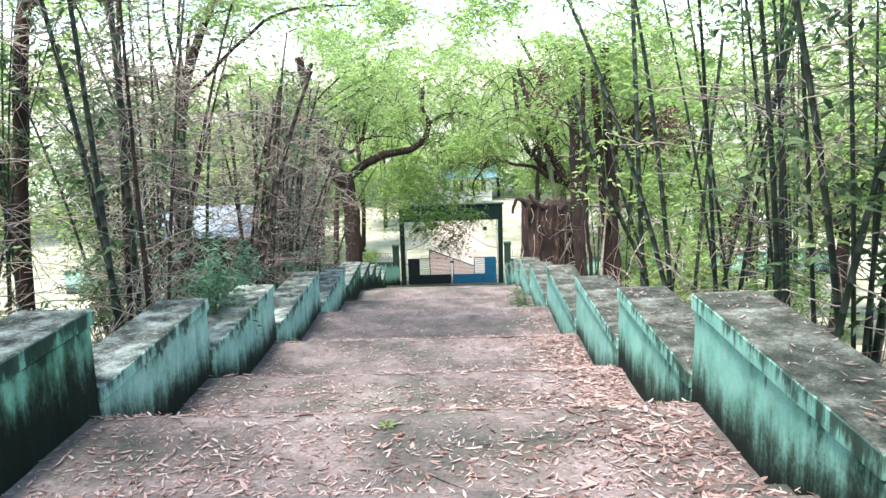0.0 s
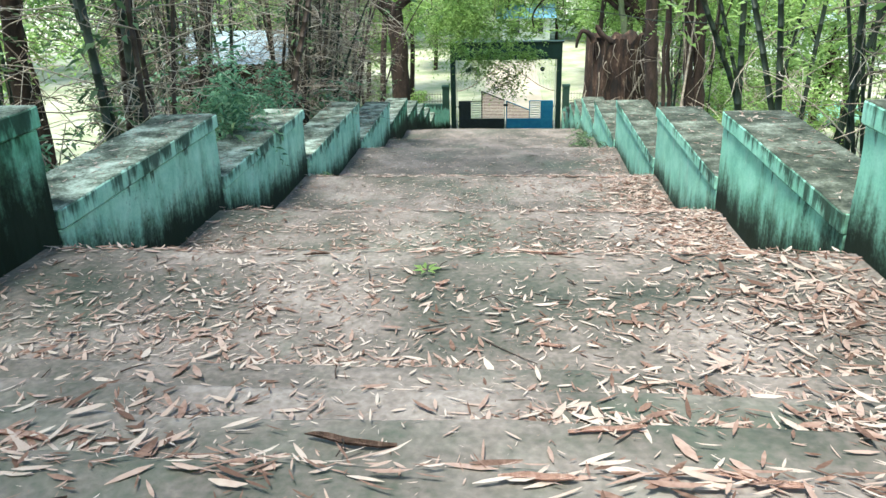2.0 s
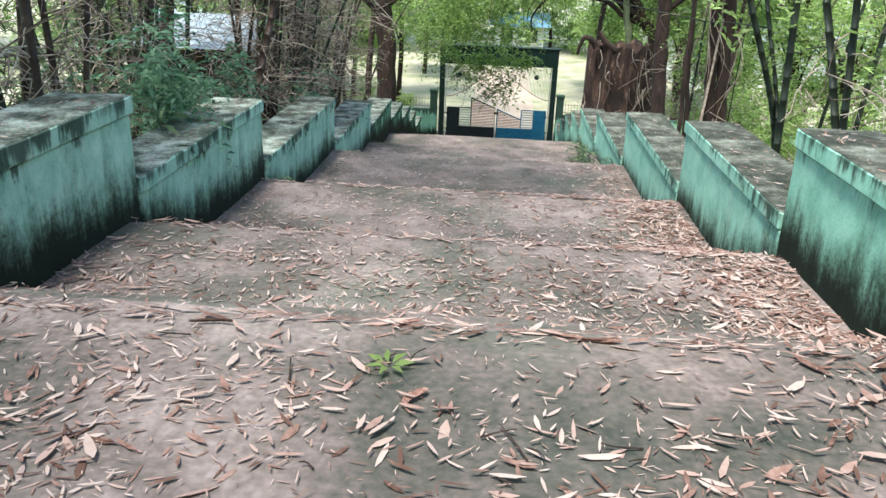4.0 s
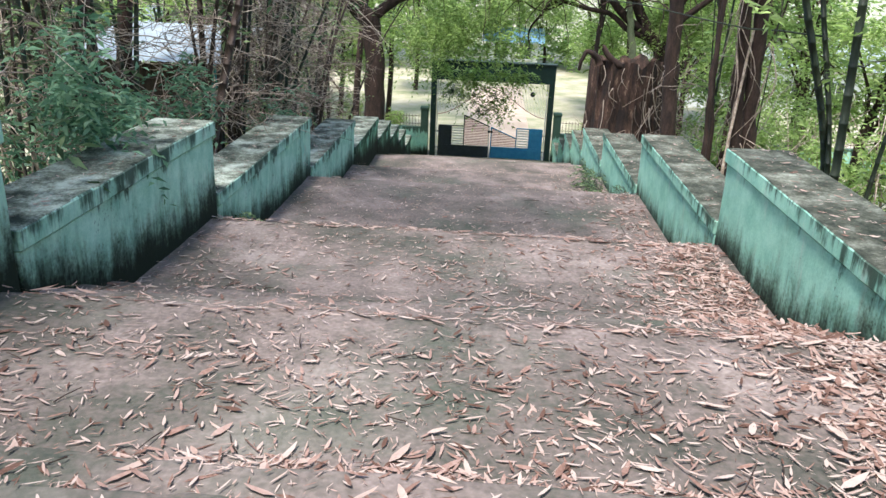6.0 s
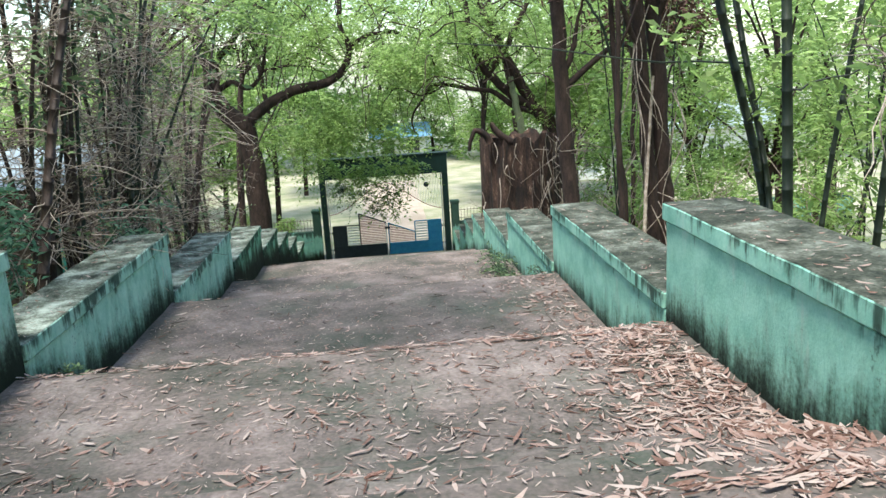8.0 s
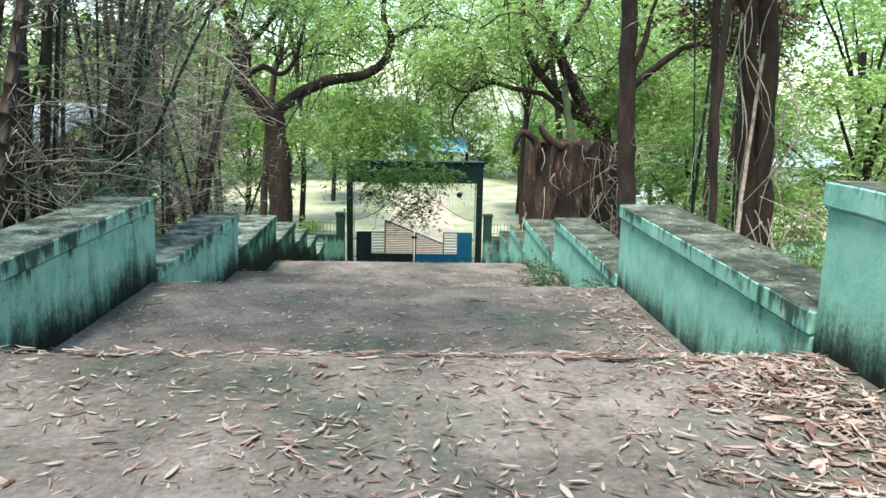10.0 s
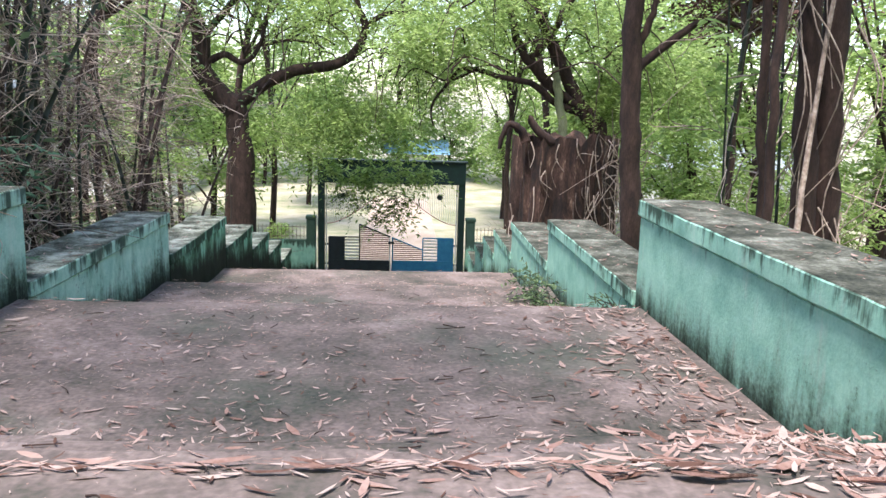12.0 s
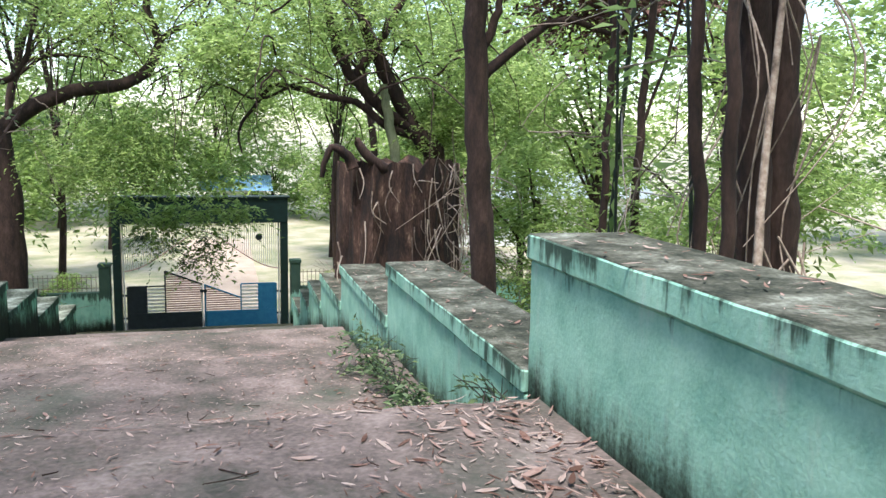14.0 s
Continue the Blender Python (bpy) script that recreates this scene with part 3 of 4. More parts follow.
# spreading tree beside the gate
tree = tagged(new("tree"), "dark-barked spreading tree with feathery light green leaves", "tree")
tree.location = (0, 0, 0)
limb("trunk", [(-5.25, -5, 0.3), (-5.32, -5, 2.4), (-5.28, -5, 4.9), (-5.41, -5, 6.14), (-5.5, -5, 7.1)], 0.50, 0.38, tree, sides=14, wobble=0.03)
limb("limb", [(-5.5, -5, 6.7), (-5.3, -5, 7.2), (-4.17, -5, 7.99), (-3.16, -5.1, 8.35), (-1.95, -5.2, 8.55), (-1.25, -5.2, 9.07), (-0.96, -5.2, 9.86), (-1.27, -5.2, 10.63), (-1.2, -5.2, 11.8)], 0.27, 0.09, tree)
limb("limb", [(-0.96, -5.2, 9.86), (-0.16, -5.3, 10.32), (0.85, -5.4, 10.35), (1.66, -5.5, 10.11), (2.6, -5.7, 9.6)], 0.10, 0.03, tree)
limb("limb", [(-5.5, -5, 6.9), (-6.19, -5, 7.53), (-6.67, -5, 8.31), (-6.64, -5, 9.29), (-6.91, -5, 10.24), (-7.28, -5, 11.5), (-7.6, -5.3, 13.5)], 0.42, 0.22, tree)
limb("limb", [(-6.46, -5, 8.51), (-5.76, -5.1, 8.77), (-5.17, -5.2, 8.5), (-4.6, -5.2, 9.1), (-4.2, -5.3, 10.6)], 0.14, 0.05, tree)
limb("limb", [(-4.6, -5.2, 9.1), (-3.6, -5.3, 9.3), (-2.6, -5.6, 9.2)], 0.07, 0.03, tree)
limb("limb", [(-6.64, -5, 9.2), (-5.6, -4.6, 10.6), (-4.4, -4.2, 12.0), (-3, -4, 13)], 0.15, 0.05, tree)
boughs = [smooth_path([(x, y, z), (x + dx, y + dy, z + 0.5), (x + 1.8 * dx, y + 2 * dy, z - 0.5), (x + 2.1 * dx, y + 2.4 * dy, z - 2.0)], 0.035, 0.008, 9, 0.03)
          for x, y, z, dx, dy in zip(rng.uniform(-6.5, 2.2, 60), rng.uniform(-6.5, -3, 60), rng.uniform(8, 12, 60), rng.uniform(-1.4, 1.4, 60), rng.uniform(-1.2, 1.2, 60))]
tagged(quick("twig_tangle", *tube(boughs, 5), M_BARK, tree), kind="stuff")
quick("crown", *sprays([(-3.2, -4.5, 6.6, 2.0, 1.8, 1.6), (-1.6, -4.5, 7.2, 1.9, 1.8, 1.0), (1.9, -5, 8.4, 1.8, 1.5, 1.3), (-2.5, -5, 10.6, 2.6, 1.6, 1.2),
                        (1.2, -5, 11.2, 3.2, 2, 1.4), (-6.5, -5, 11.5, 3, 2.5, 2.2), (-7.5, -4, 7.6, 1.6, 2, 1.6), (-3, -3, 12.6, 3, 2.5, 1.2), (2, -3, 13, 3, 2.5, 1.2), (-6, -4, 14.5, 3, 3, 1.4)], 3000, 1.0, 0.15, 0.9, 14), M_LIGHTLEAF, tree)
quick("hanging_foliage", *sprays([(-0.4, -2.2, 4.6, 0.9, 0.5, 0.55), (1.0, -2.2, 4.5, 1.1, 0.4, 0.35), (-1.3, -2.0, 4.1, 0.8, 0.4, 0.6), (0.2, -1.8, 3.0, 0.8, 0.4, 0.6), (-2.6, -2.4, 4.9, 0.9, 0.5, 0.6), (-0.2, -3, 5.6, 1.6, 0.8, 0.6), (0.9, -3.4, 6.0, 1.7, 0.8, 0.7), (-1.4, -3.4, 6.2, 1.5, 0.8, 0.7)], 300, 0.8, 0.22, 0.9, 12), M_LIGHTLEAF, tree)

# backlit sprays of the same tree, their shade put in by the darker leaf
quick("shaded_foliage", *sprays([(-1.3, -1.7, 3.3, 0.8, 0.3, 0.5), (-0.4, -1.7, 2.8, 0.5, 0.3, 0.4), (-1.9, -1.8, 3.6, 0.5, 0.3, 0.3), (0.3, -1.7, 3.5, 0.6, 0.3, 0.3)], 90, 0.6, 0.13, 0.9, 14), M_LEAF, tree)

# upper sprays kept dark the same way, with shade in the leaf colour
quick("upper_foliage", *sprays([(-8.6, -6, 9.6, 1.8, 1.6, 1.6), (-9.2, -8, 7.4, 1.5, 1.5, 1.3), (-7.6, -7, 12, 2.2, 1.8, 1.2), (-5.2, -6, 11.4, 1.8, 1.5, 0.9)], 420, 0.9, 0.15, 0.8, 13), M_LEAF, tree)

# broken old stump with the tree that grows behind it
M_STUMP = material("torn red-brown stump wood", [(0.36, (0.008, 0.005, 0.004)), (0.49, (0.026, 0.013, 0.009)), (0.62, (0.07, 0.038, 0.027)), (0.75, (0.27, 0.19, 0.14))], 3, 0.95, 1.0, (1.5, 1.5, 0.38), fine=30)
stump = tagged(new("tree_stump"), "broad torn red-brown tree stump hung with dry roots", "stump")
bm = bmesh.new()
rings, seg = 26, 64
grid = []
for i in range(rings + 1):
    u = i / rings
    row = []
    for k in range(seg):
        a = 2 * math.pi * k / seg
        n1 = noise.noise(Vector((math.cos(a) * 3.2, math.sin(a) * 3.2, u * 0.8)))
        n2 = noise.noise(Vector((math.cos(a) * 9, math.sin(a) * 9, u * 1.6 + 4)))
        r = 1.0 + 0.16 * n1 + 0.09 * n2 + 0.18 * (1 - u) ** 3
        ragged = 0.28 * noise.noise(Vector((math.cos(a) * 5, math.sin(a) * 5, 9))) + 0.14 * noise.noise(Vector((math.cos(a) * 14, math.sin(a) * 14, 2)))
        row.append(bm.verts.new((4.62 + 1.32 * r * math.cos(a), -13.2 + 1.0 * r * math.sin(a), 2.4 + u * (4.2 + ragged * u))))
    grid.append(row)
for i in range(rings):
    for k in range(seg):
        bm.faces.new([grid[i][k], grid[i][(k + 1) % seg], grid[i + 1][(k + 1) % seg], grid[i + 1][k]])
inner = [bm.verts.new((4.62 + 0.86 * (v.co.x - 4.62), -13.2 + 0.86 * (v.co.y + 13.2), v.co.z - 0.12)) for v in grid[-1]]
low = [bm.verts.new((4.62 + 0.6 * (v.co.x - 4.62), -13.2 + 0.6 * (v.co.y + 13.2), 5.9 + 0.2 * rng.random())) for v in grid[-1]]
for k in range(seg):
    j = (k + 1) % seg
    bm.faces.new([grid[-1][k], grid[-1][j], inner[j], inner[k]])
    bm.faces.new([inner[k], inner[j], low[j], low[k]])
bm.faces.new(low)
part("body", bm, M_STUMP, stump, smooth=True)
limb("snag", [(3.42, -14.0, 6.5), (3.2, -14.1, 6.85), (2.9, -14.1, 6.86), (2.76, -14.1, 6.3)], 0.13, 0.05, stump, M_STUMP)
limb("snag", [(4.3, -13.9, 6.4), (3.8, -14.0, 6.68), (3.46, -14.0, 7.08)], 0.15, 0.08, stump, M_BARK)
roots = []
for _ in range(45):
    a = rng.uniform(math.pi * 0.95, math.pi * 2.05)
    x, y = 4.62 + 1.42 * math.cos(a), -13.2 + 1.12 * math.sin(a)
    z = rng.uniform(4.2, 6.7)
    l = rng.uniform(0.3, 1.5)
    roots.append(smooth_path([(x, y, z), (x + rng.normal() * 0.06, y - 0.04, z - l / 2), (x + rng.normal() * 0.12, y - 0.03, z - l)], 0.018, 0.006, 6))
tagged(quick("root_fringe", *tube(roots, 5), M_TWIG, stump), kind="stuff")
# tangle of dry creeper at its flank
tangle = []
for _ in range(60):
    p = np.array([rng.uniform(5.1, 6.2), rng.uniform(-15.2, -14.0), rng.uniform(4.2, 6.6)])
    d = rng.normal(size=3) * np.array([0.6, 0.25, 0.7])
    tangle.append(smooth_path([p, p + d * 0.6 + rng.normal(size=3) * 0.12, p + d * 1.2 - np.array([0, 0, 0.3])], 0.014, 0.005, 7))
creeper = tagged(new("dry_creeper"), "tangle of dry pale creeper stems on the stump", "creeper")
for path in tangle:
    quick("stem", *tube([path], 5), M_TWIG, creeper)

tree = tagged(new("tree"), "leaning dark-limbed tree growing beside the old stump", "tree")
limb("trunk", [(5.9, -10.8, 1.4), (6.0, -10.9, 4.5), (5.98, -11, 6.43), (5.68, -11, 7.2)], 0.34, 0.26, tree, sides=12, wobble=0.03)
limb("limb", [(5.7, -11, 7.0), (5.04, -11, 8.04), (4.39, -11, 9.3), (4.01, -11, 10.23), (3.73, -11, 10.84), (3.3, -11, 12.5)], 0.22, 0.08, tree)
limb("limb", [(5.77, -11, 6.9), (5.42, -11, 7.32), (4.64, -11, 7.79), (3.76, -11, 8.72), (3.39, -11, 9.58), (3.23, -11, 10.51), (3.1, -11, 12)], 0.2, 0.07, tree)
limb("limb", [(5.42, -11, 7.2), (4.66, -11, 7.46), (4.05, -11, 7.93), (3.05, -11, 8.14), (2.05, -11, 8.35), (1.58, -11, 7.86), (1.18, -11, 7.28), (1.2, -11, 6.71)], 0.12, 0.02, tree)
limb("limb", [(2.4, -11, 8.3), (1.6, -11.1, 8.0), (0.7, -11.2, 8.3), (0.2, -11.3, 7.8)], 0.04, 0.012, tree)
limb("limb", [(3.9, -11, 8.6), (4.6, -11.2, 9.6), (5.4, -11.4, 11.2), (6, -11.6, 13)], 0.12, 0.05, tree)
M_PALE = material("pale green lichened bark", [(0.3, (0.12, 0.14, 0.08)), (0.7, (0.28, 0.30, 0.17))], 5, 0.9, 0.4, (1, 1, 0.4))
limb("dead_branch", [(5.05, -11.2, 6.0), (4.74, -11.2, 7.54), (4.58, -11.2, 8.4)], 0.14, 0.10, tree, M_PALE)
boughs = [smooth_path([(x, y, z), (x + dx, y + dy, z + 0.4), (x + 1.8 * dx, y + 2 * dy, z - 0.4), (x + 2.1 * dx, y + 2.4 * dy, z - 1.6)], 0.03, 0.007, 9, 0.03)
          for x, y, z, dx, dy in zip(rng.uniform(1.5, 7, 50), rng.uniform(-12.5, -9.5, 50), rng.uniform(8, 12, 50), rng.uniform(-1.2, 1.2, 50), rng.uniform(-1, 1, 50))]
tagged(quick("twig_tangle", *tube(boughs, 5), M_BARK, tree), kind="stuff")
quick("crown", *sprays([(3, -11, 10.4, 2.4, 2, 1.2), (5.8, -11, 10.0, 2.2, 2, 1.6), (1.2, -11, 9.2, 1.6, 1.5, 0.9), (6.2, -10.5, 7.6, 0.9, 1, 0.9), (7.8, -11, 8.4, 1.6, 1.6, 1.5)], 1900, 0.9, 0.14, 0.6, 14), M_LIGHTLEAF, tree)


def straight_tree(label, pts, r0, r1, branches, crown_at, n, leaf_mat, leaf=0.16):
    t = tagged(new("tree"), label, "tree")
    limb("trunk", pts, r0, r1, t, sides=12, wobble=0.02)
    for b in branches:
        limb("limb", b, r1 * 0.55, 0.02, t)
    if n:
        quick("crown", *sprays(crown_at, n, 0.9, leaf, 0.5, 12), leaf_mat, t)
    return t


M_REDBARK = material("scaly red-brown bark", [(0.3, (0.03, 0.015, 0.012)), (0.5, (0.085, 0.042, 0.033)), (0.72, (0.24, 0.135, 0.115))], 16, 0.95, 1.0, (1, 1, 0.7))
t = straight_tree("tall straight tree with scaly red-brown bark beside the stump", [(5.15, -17.8, 2.6), (5.05, -17.8, 5.16), (4.97, -17.8, 6.37), (4.91, -17.8, 7.55), (4.86, -17.8, 8.7), (4.8, -17.8, 9.82), (4.7, -17.8, 13)], 0.23, 0.18,
                  [[(4.9, -17.8, 8.1), (5.81, -17.8, 8.9), (6.5, -17.8, 9.2), (7.35, -17.8, 9.03), (8.2, -17.6, 9.3)], [(4.89, -17.8, 8.5), (5.2, -17.8, 9.16), (5.32, -17.8, 9.83), (5.6, -17.9, 11)]],
                  [(5.5, -17.5, 12, 2.6, 2.4, 1.6), (7.6, -17, 10, 1.5, 1.5, 1.0)], 700, M_LIGHTLEAF)
t.children[0].data.materials[0] = M_REDBARK
straight_tree("stout dark trunk wrapped in dry hanging creepers", [(4.98, -25.56, 3.9), (4.86, -25.56, 6.4), (4.79, -25.56, 7.6), (4.70, -25.56, 8.9), (4.5, -25.56, 12.5)], 0.16, 0.12, [[(4.66, -25.56, 9.4), (5.2, -25.8, 10.6), (6, -25.9, 11.6)]],
              [(4.6, -25.6, 12.2, 2.2, 2, 1.4)], 420, M_LIGHTLEAF)
straight_tree("dark twin trunk leaning on a stouter one", [(4.72, -25.62, 3.9), (4.60, -25.6, 6.4), (4.53, -25.58, 7.6), (4.42, -25.58, 8.9), (4.2, -25.6, 12)], 0.14, 0.10, [[(4.4, -25.6, 9.0), (3.9, -25.8, 10.0), (3.3, -25.9, 10.6)]], [], 0, M_LIGHTLEAF)
straight_tree("slender dark trunk standing by the parapet wall", [(3.98, -26.3, 4.2), (3.86, -26.33, 6.4), (3.81, -26.35, 7.5), (3.84, -26.35, 8.9), (3.8, -26.3, 12)], 0.05, 0.04, [[(3.84, -26.35, 9.0), (4.2, -26.5, 10.0), (4.8, -26.6, 10.8)]], [], 0, M_LIGHTLEAF)
t = straight_tree("slender dark green trunk", [(4.25, -25.6, 4.2), (4.13, -25.6, 6.6), (4.05, -25.6, 7.4), (4.0, -25.6, 8.6), (3.85, -25.6, 12.2)], 0.055, 0.045, [[(4.0, -25.6, 8.8), (3.7, -25.6, 9.6), (3.2, -25.5, 10.2)]], [], 0, M_LIGHTLEAF)
t.children[0].data.materials[0] = M_CULM
straight_tree("thin bare dark sapling", [(5.86, -20.7, 3.4), (5.83, -20.7, 5.93), (5.86, -20.7, 7.65), (5.84, -20.7, 9.47), (5.7, -20.7, 12)], 0.06, 0.04, [[(5.86, -20.7, 8.2), (6.1, -20.7, 9.2)]], [(5.4, -21.2, 12, 1.6, 1.6, 1)], 160, M_LIGHTLEAF)
straight_tree("thin forked dark sapling", [(6.3, -20.9, 3.4), (6.22, -20.9, 6), (6.29, -20.9, 8), (6.35, -20.9, 11)], 0.07, 0.045, [[(6.27, -20.9, 7.4), (6.6, -20.9, 8.4), (6.9, -20.9, 9.8)]], [(6.4, -20.9, 11.5, 1.6, 1.6, 1)], 160, M_LIGHTLEAF)
vines = []
for _ in range(34):
    a = rng.uniform(0, 6.28)
    x, y, z = 4.68 + 0.34 * math.cos(a), -25.6 + 0.24 * math.sin(a), rng.uniform(6.0, 10)
    vines.append(smooth_path([(x, y, z), (x + rng.normal() * 0.2, y + rng.normal() * 0.2, z - 0.8), (x + rng.normal() * 0.35, y + rng.normal() * 0.3, z - 1.9)], 0.010, 0.004, 8))
creeper = tagged(new("dry_creeper"), "pale dry creeper stems hanging round the stout trunk", "creeper")
for path in vines:
    quick("stem", *tube([path], 5), M_TWIG, creeper)


dead = tagged(new("dead_culm"), "bleached dead bamboo culm leaning on the twin trunks", "bamboo")
limb("culm", [(4.25, -26.2, 4.4), (4.36, -26.0, 6.3), (4.44, -25.9, 7.2), (4.55, -25.85, 8.6)], 0.04, 0.022, dead, M_TWIG, 8, 0.004)

# ---------------------------------------------------------------- bamboo
def bamboo_clump(cx, cy, culms, high, lean, twigs, leaves, label, leaf_mat, spread=0.7, thick=0.05, old=False):
    z0 = ground_z(cx, cy)
    c = tagged(new("bamboo_clump"), label, "bamboo", "bamboo clumps beside the steps")
    c.location = (cx, cy, z0 - 0.1)
    tops = []
    for k in range(culms):
        a, r = rng.uniform(0, 6.28), spread * math.sqrt(rng.random())
        x, y = r * math.cos(a), r * math.sin(a) * 1.5
        h = high * rng.uniform(0.7, 1.1)
        dx, dy = lean + rng.normal() * 0.13, rng.normal() * 0.14
        rad = thick * rng.uniform(0.55, 1.25)
        path = []
        n = max(10, int(h / 0.34))
        bend = rng.uniform(0.3, 1.2)
        for i in range(n + 1):
            u = i / n
            p = np.array([x + dx * h * (u * 0.6 + 0.4 * bend * u * u), y + dy * h * (u * 0.6 + 0.4 * u * u), h * (u - 0.10 * bend * u ** 3)])
            rr = rad * (1 - 0.6 * u)
            path += [(p - np.array([0, 0, 0.012]), rr), (p, rr * 1.13), (p + np.array([0, 0, 0.012]), rr)]
            if u > 0.18:
                tops.append((p, u))
        v, q = tube([path], 8)
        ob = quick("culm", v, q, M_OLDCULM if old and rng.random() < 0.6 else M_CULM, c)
        ob.data.polygons.foreach_set("use_smooth", [True] * len(ob.data.polygons))
    T = np.array([p for p, u in tops])
    U = np.array([u for p, u in tops])
    if twigs:
        paths = []
        for i in rng.integers(0, len(T), twigs):
            d = rng.normal(size=3) * np.array([1, 1, 0.45]) + np.array([0, 0, 0.25])
            d *= rng.uniform(0.5, 1.9) / np.linalg.norm(d)
            tip = T[i] + d - np.array([0, 0, 0.22])
            paths.append(smooth_path([T[i], T[i] + d * 0.5 + rng.normal(size=3) * 0.07, tip], 0.011, 0.004, 6, 0.015))
            for s in (0.45, 0.7):
                o = T[i] + d * s - np.array([0, 0, 0.2 * s * s])
                paths.append(smooth_path([o, o + d * 0.15 + rng.normal(size=3) * 0.16, o + d * 0.25 + rng.normal(size=3) * 0.32], 0.008, 0.003, 4))
        tagged(quick("twig_tangle", *tube(paths, 4), M_TWIG, c), kind="stuff")
    if leaves:
        i = rng.choice(len(T), leaves, p=(U + 0.15) / (U + 0.15).sum())
        quick("foliage", *sprays(np.concatenate([T[i], np.full((leaves, 3), 0.7)], 1), leaves, 0.55, 0.19, 0.7, 8, 0.4), leaf_mat, c)
    return c


GREEN_CLUMP = "tall clump of dark green bamboo with drooping leaves"
DRY_CLUMP = "dense bamboo clump tangled with dry pale twigs"
for x, y, n, h, lean, tw, lv, dry, th in (
        (-5.3, -34.9, 7, 9.5, 0.06, 170, 90, True, 0.055), (-6.2, -38.4, 8, 9, 0.05, 150, 120, True, 0.05), (-5.9, -30.4, 9, 9, 0.07, 240, 100, True, 0.045),
        (-5.5, -26.2, 11, 9, 0.05, 300, 130, True, 0.05), (-6.4, -28.6, 7, 8.5, 0.0, 120, 160, False, 0.05), (-5.5, -23.0, 12, 8.5, 0.07, 300, 100, True, 0.04),
        (-6.2, -19.0, 13, 8, 0.06, 300, 110, True, 0.04), (-6.2, -15.4, 13, 7.5, 0.05, 240, 90, True, 0.04), (-6.4, -11.6, 11, 7, 0.03, 160, 90, True, 0.035),
        (-8.8, -33.0, 9, 9.5, 0.02, 140, 220, False, 0.05), (-9.6, -24.5, 9, 9, 0.02, 120, 200, False, 0.05), (-9.6, -16.0, 9, 8, 0.02, 120, 180, False, 0.045), (-7.0, -43.5, 8, 9, 0.06, 120, 160, True, 0.05),
        (5.2, -35.2, 8, 9.5, -0.06, 120, 170, False, 0.06), (4.9, -38.8, 12, 9.5, -0.05, 200, 190, False, 0.055), (5.2, -32.2, 4, 9.0, -0.05, 40, 110, False, 0.06),
        (5.6, -42.2, 11, 9, -0.05, 200, 190, False, 0.055), (8.2, -36.0, 9, 9.5, -0.02, 110, 220, False, 0.055),
        (8.0, -29.5, 7, 9, -0.02, 60, 170, False, 0.05), (5.0, -23.6, 4, 8, -0.04, 20, 40, False, 0.04), (9.2, -24.5, 6, 8.5, 0.0, 40, 150, False, 0.05)):
    # right-hand bamboo takes the lighter leaf, backlight put into its colour
    bamboo_clump(x, y, n, h, lean, int(tw * ((1.25 if y < -28 else 1.1) if dry else 0.8)), int(lv * (0.75 if x < 0 else 1.2 if y < -36 else 0.6)), DRY_CLUMP if dry else GREEN_CLUMP, M_LEAF if x < 0 or y < -36 else M_LIGHTLEAF, thick=th * (1.5 if x < 0 and y > -28 else 1.1 if x < 0 else 0.85), old=dry)


# crossing culms by the parapet wall
cross = tagged(new("bamboo_clump"), "few thick dark bamboo culms leaning across one another", "bamboo", "bamboo clumps beside the steps")
cross.location = (4.7, -29.9, 4.9)
for pts, r0, r1 in (([(-0.16, -0.55, -0.3), (-0.24, -0.6, 2.3), (-0.42, -0.7, 5.3), (-0.6, -0.8, 8.4)], 0.068, 0.045), ([(0.35, 0.75, -0.3), (0.12, 0.66, 2.1), (-1.2, -0.9, 4.6), (-1.9, -1.6, 6.4)], 0.06, 0.04),
                    ([(0.30, 0.55, -0.3), (0.10, 0.5, 2.2), (-0.75, -0.3, 4.6), (-1.2, -0.7, 6.6)], 0.045, 0.03), ([(0.9, -0.3, -0.3), (1.05, -0.35, 3.0), (1.4, -0.4, 7.5)], 0.05, 0.035), ([(0.5, 0.2, -0.3), (0.75, 0.3, 2.6), (1.5, 0.5, 6.5)], 0.04, 0.025)):
    path = []
    for p, r in smooth_path(pts, r0, r1, 26):
        path += [(p - np.array([0, 0, 0.012]), r), (p, r * 1.12), (p + np.array([0, 0, 0.012]), r)]
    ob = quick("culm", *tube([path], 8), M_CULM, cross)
    ob.data.polygons.foreach_set("use_smooth", [True] * len(ob.data.polygons))
    for _ in range(3):
        p, r = path[rng.integers(20, len(path) - 6)]
        d = np.array([rng.normal() * 0.8, rng.normal() * 0.5, 0.25])
        quick("side_branch", *tube([smooth_path([p, p + d * 0.6, p + d * 1.4 + np.array([0, 0, 0.1])], 0.014, 0.005, 8, 0.02)], 5), M_CULM, cross)
quick("foliage", *sprays([(-0.5, -0.5, 4.6, 1.4, 0.9, 1.6), (1.4, 0.4, 3.6, 0.9, 0.8, 1.4)], 70, 0.6, 0.18, 0.7, 8, 0.4), M_LIGHTLEAF, cross)

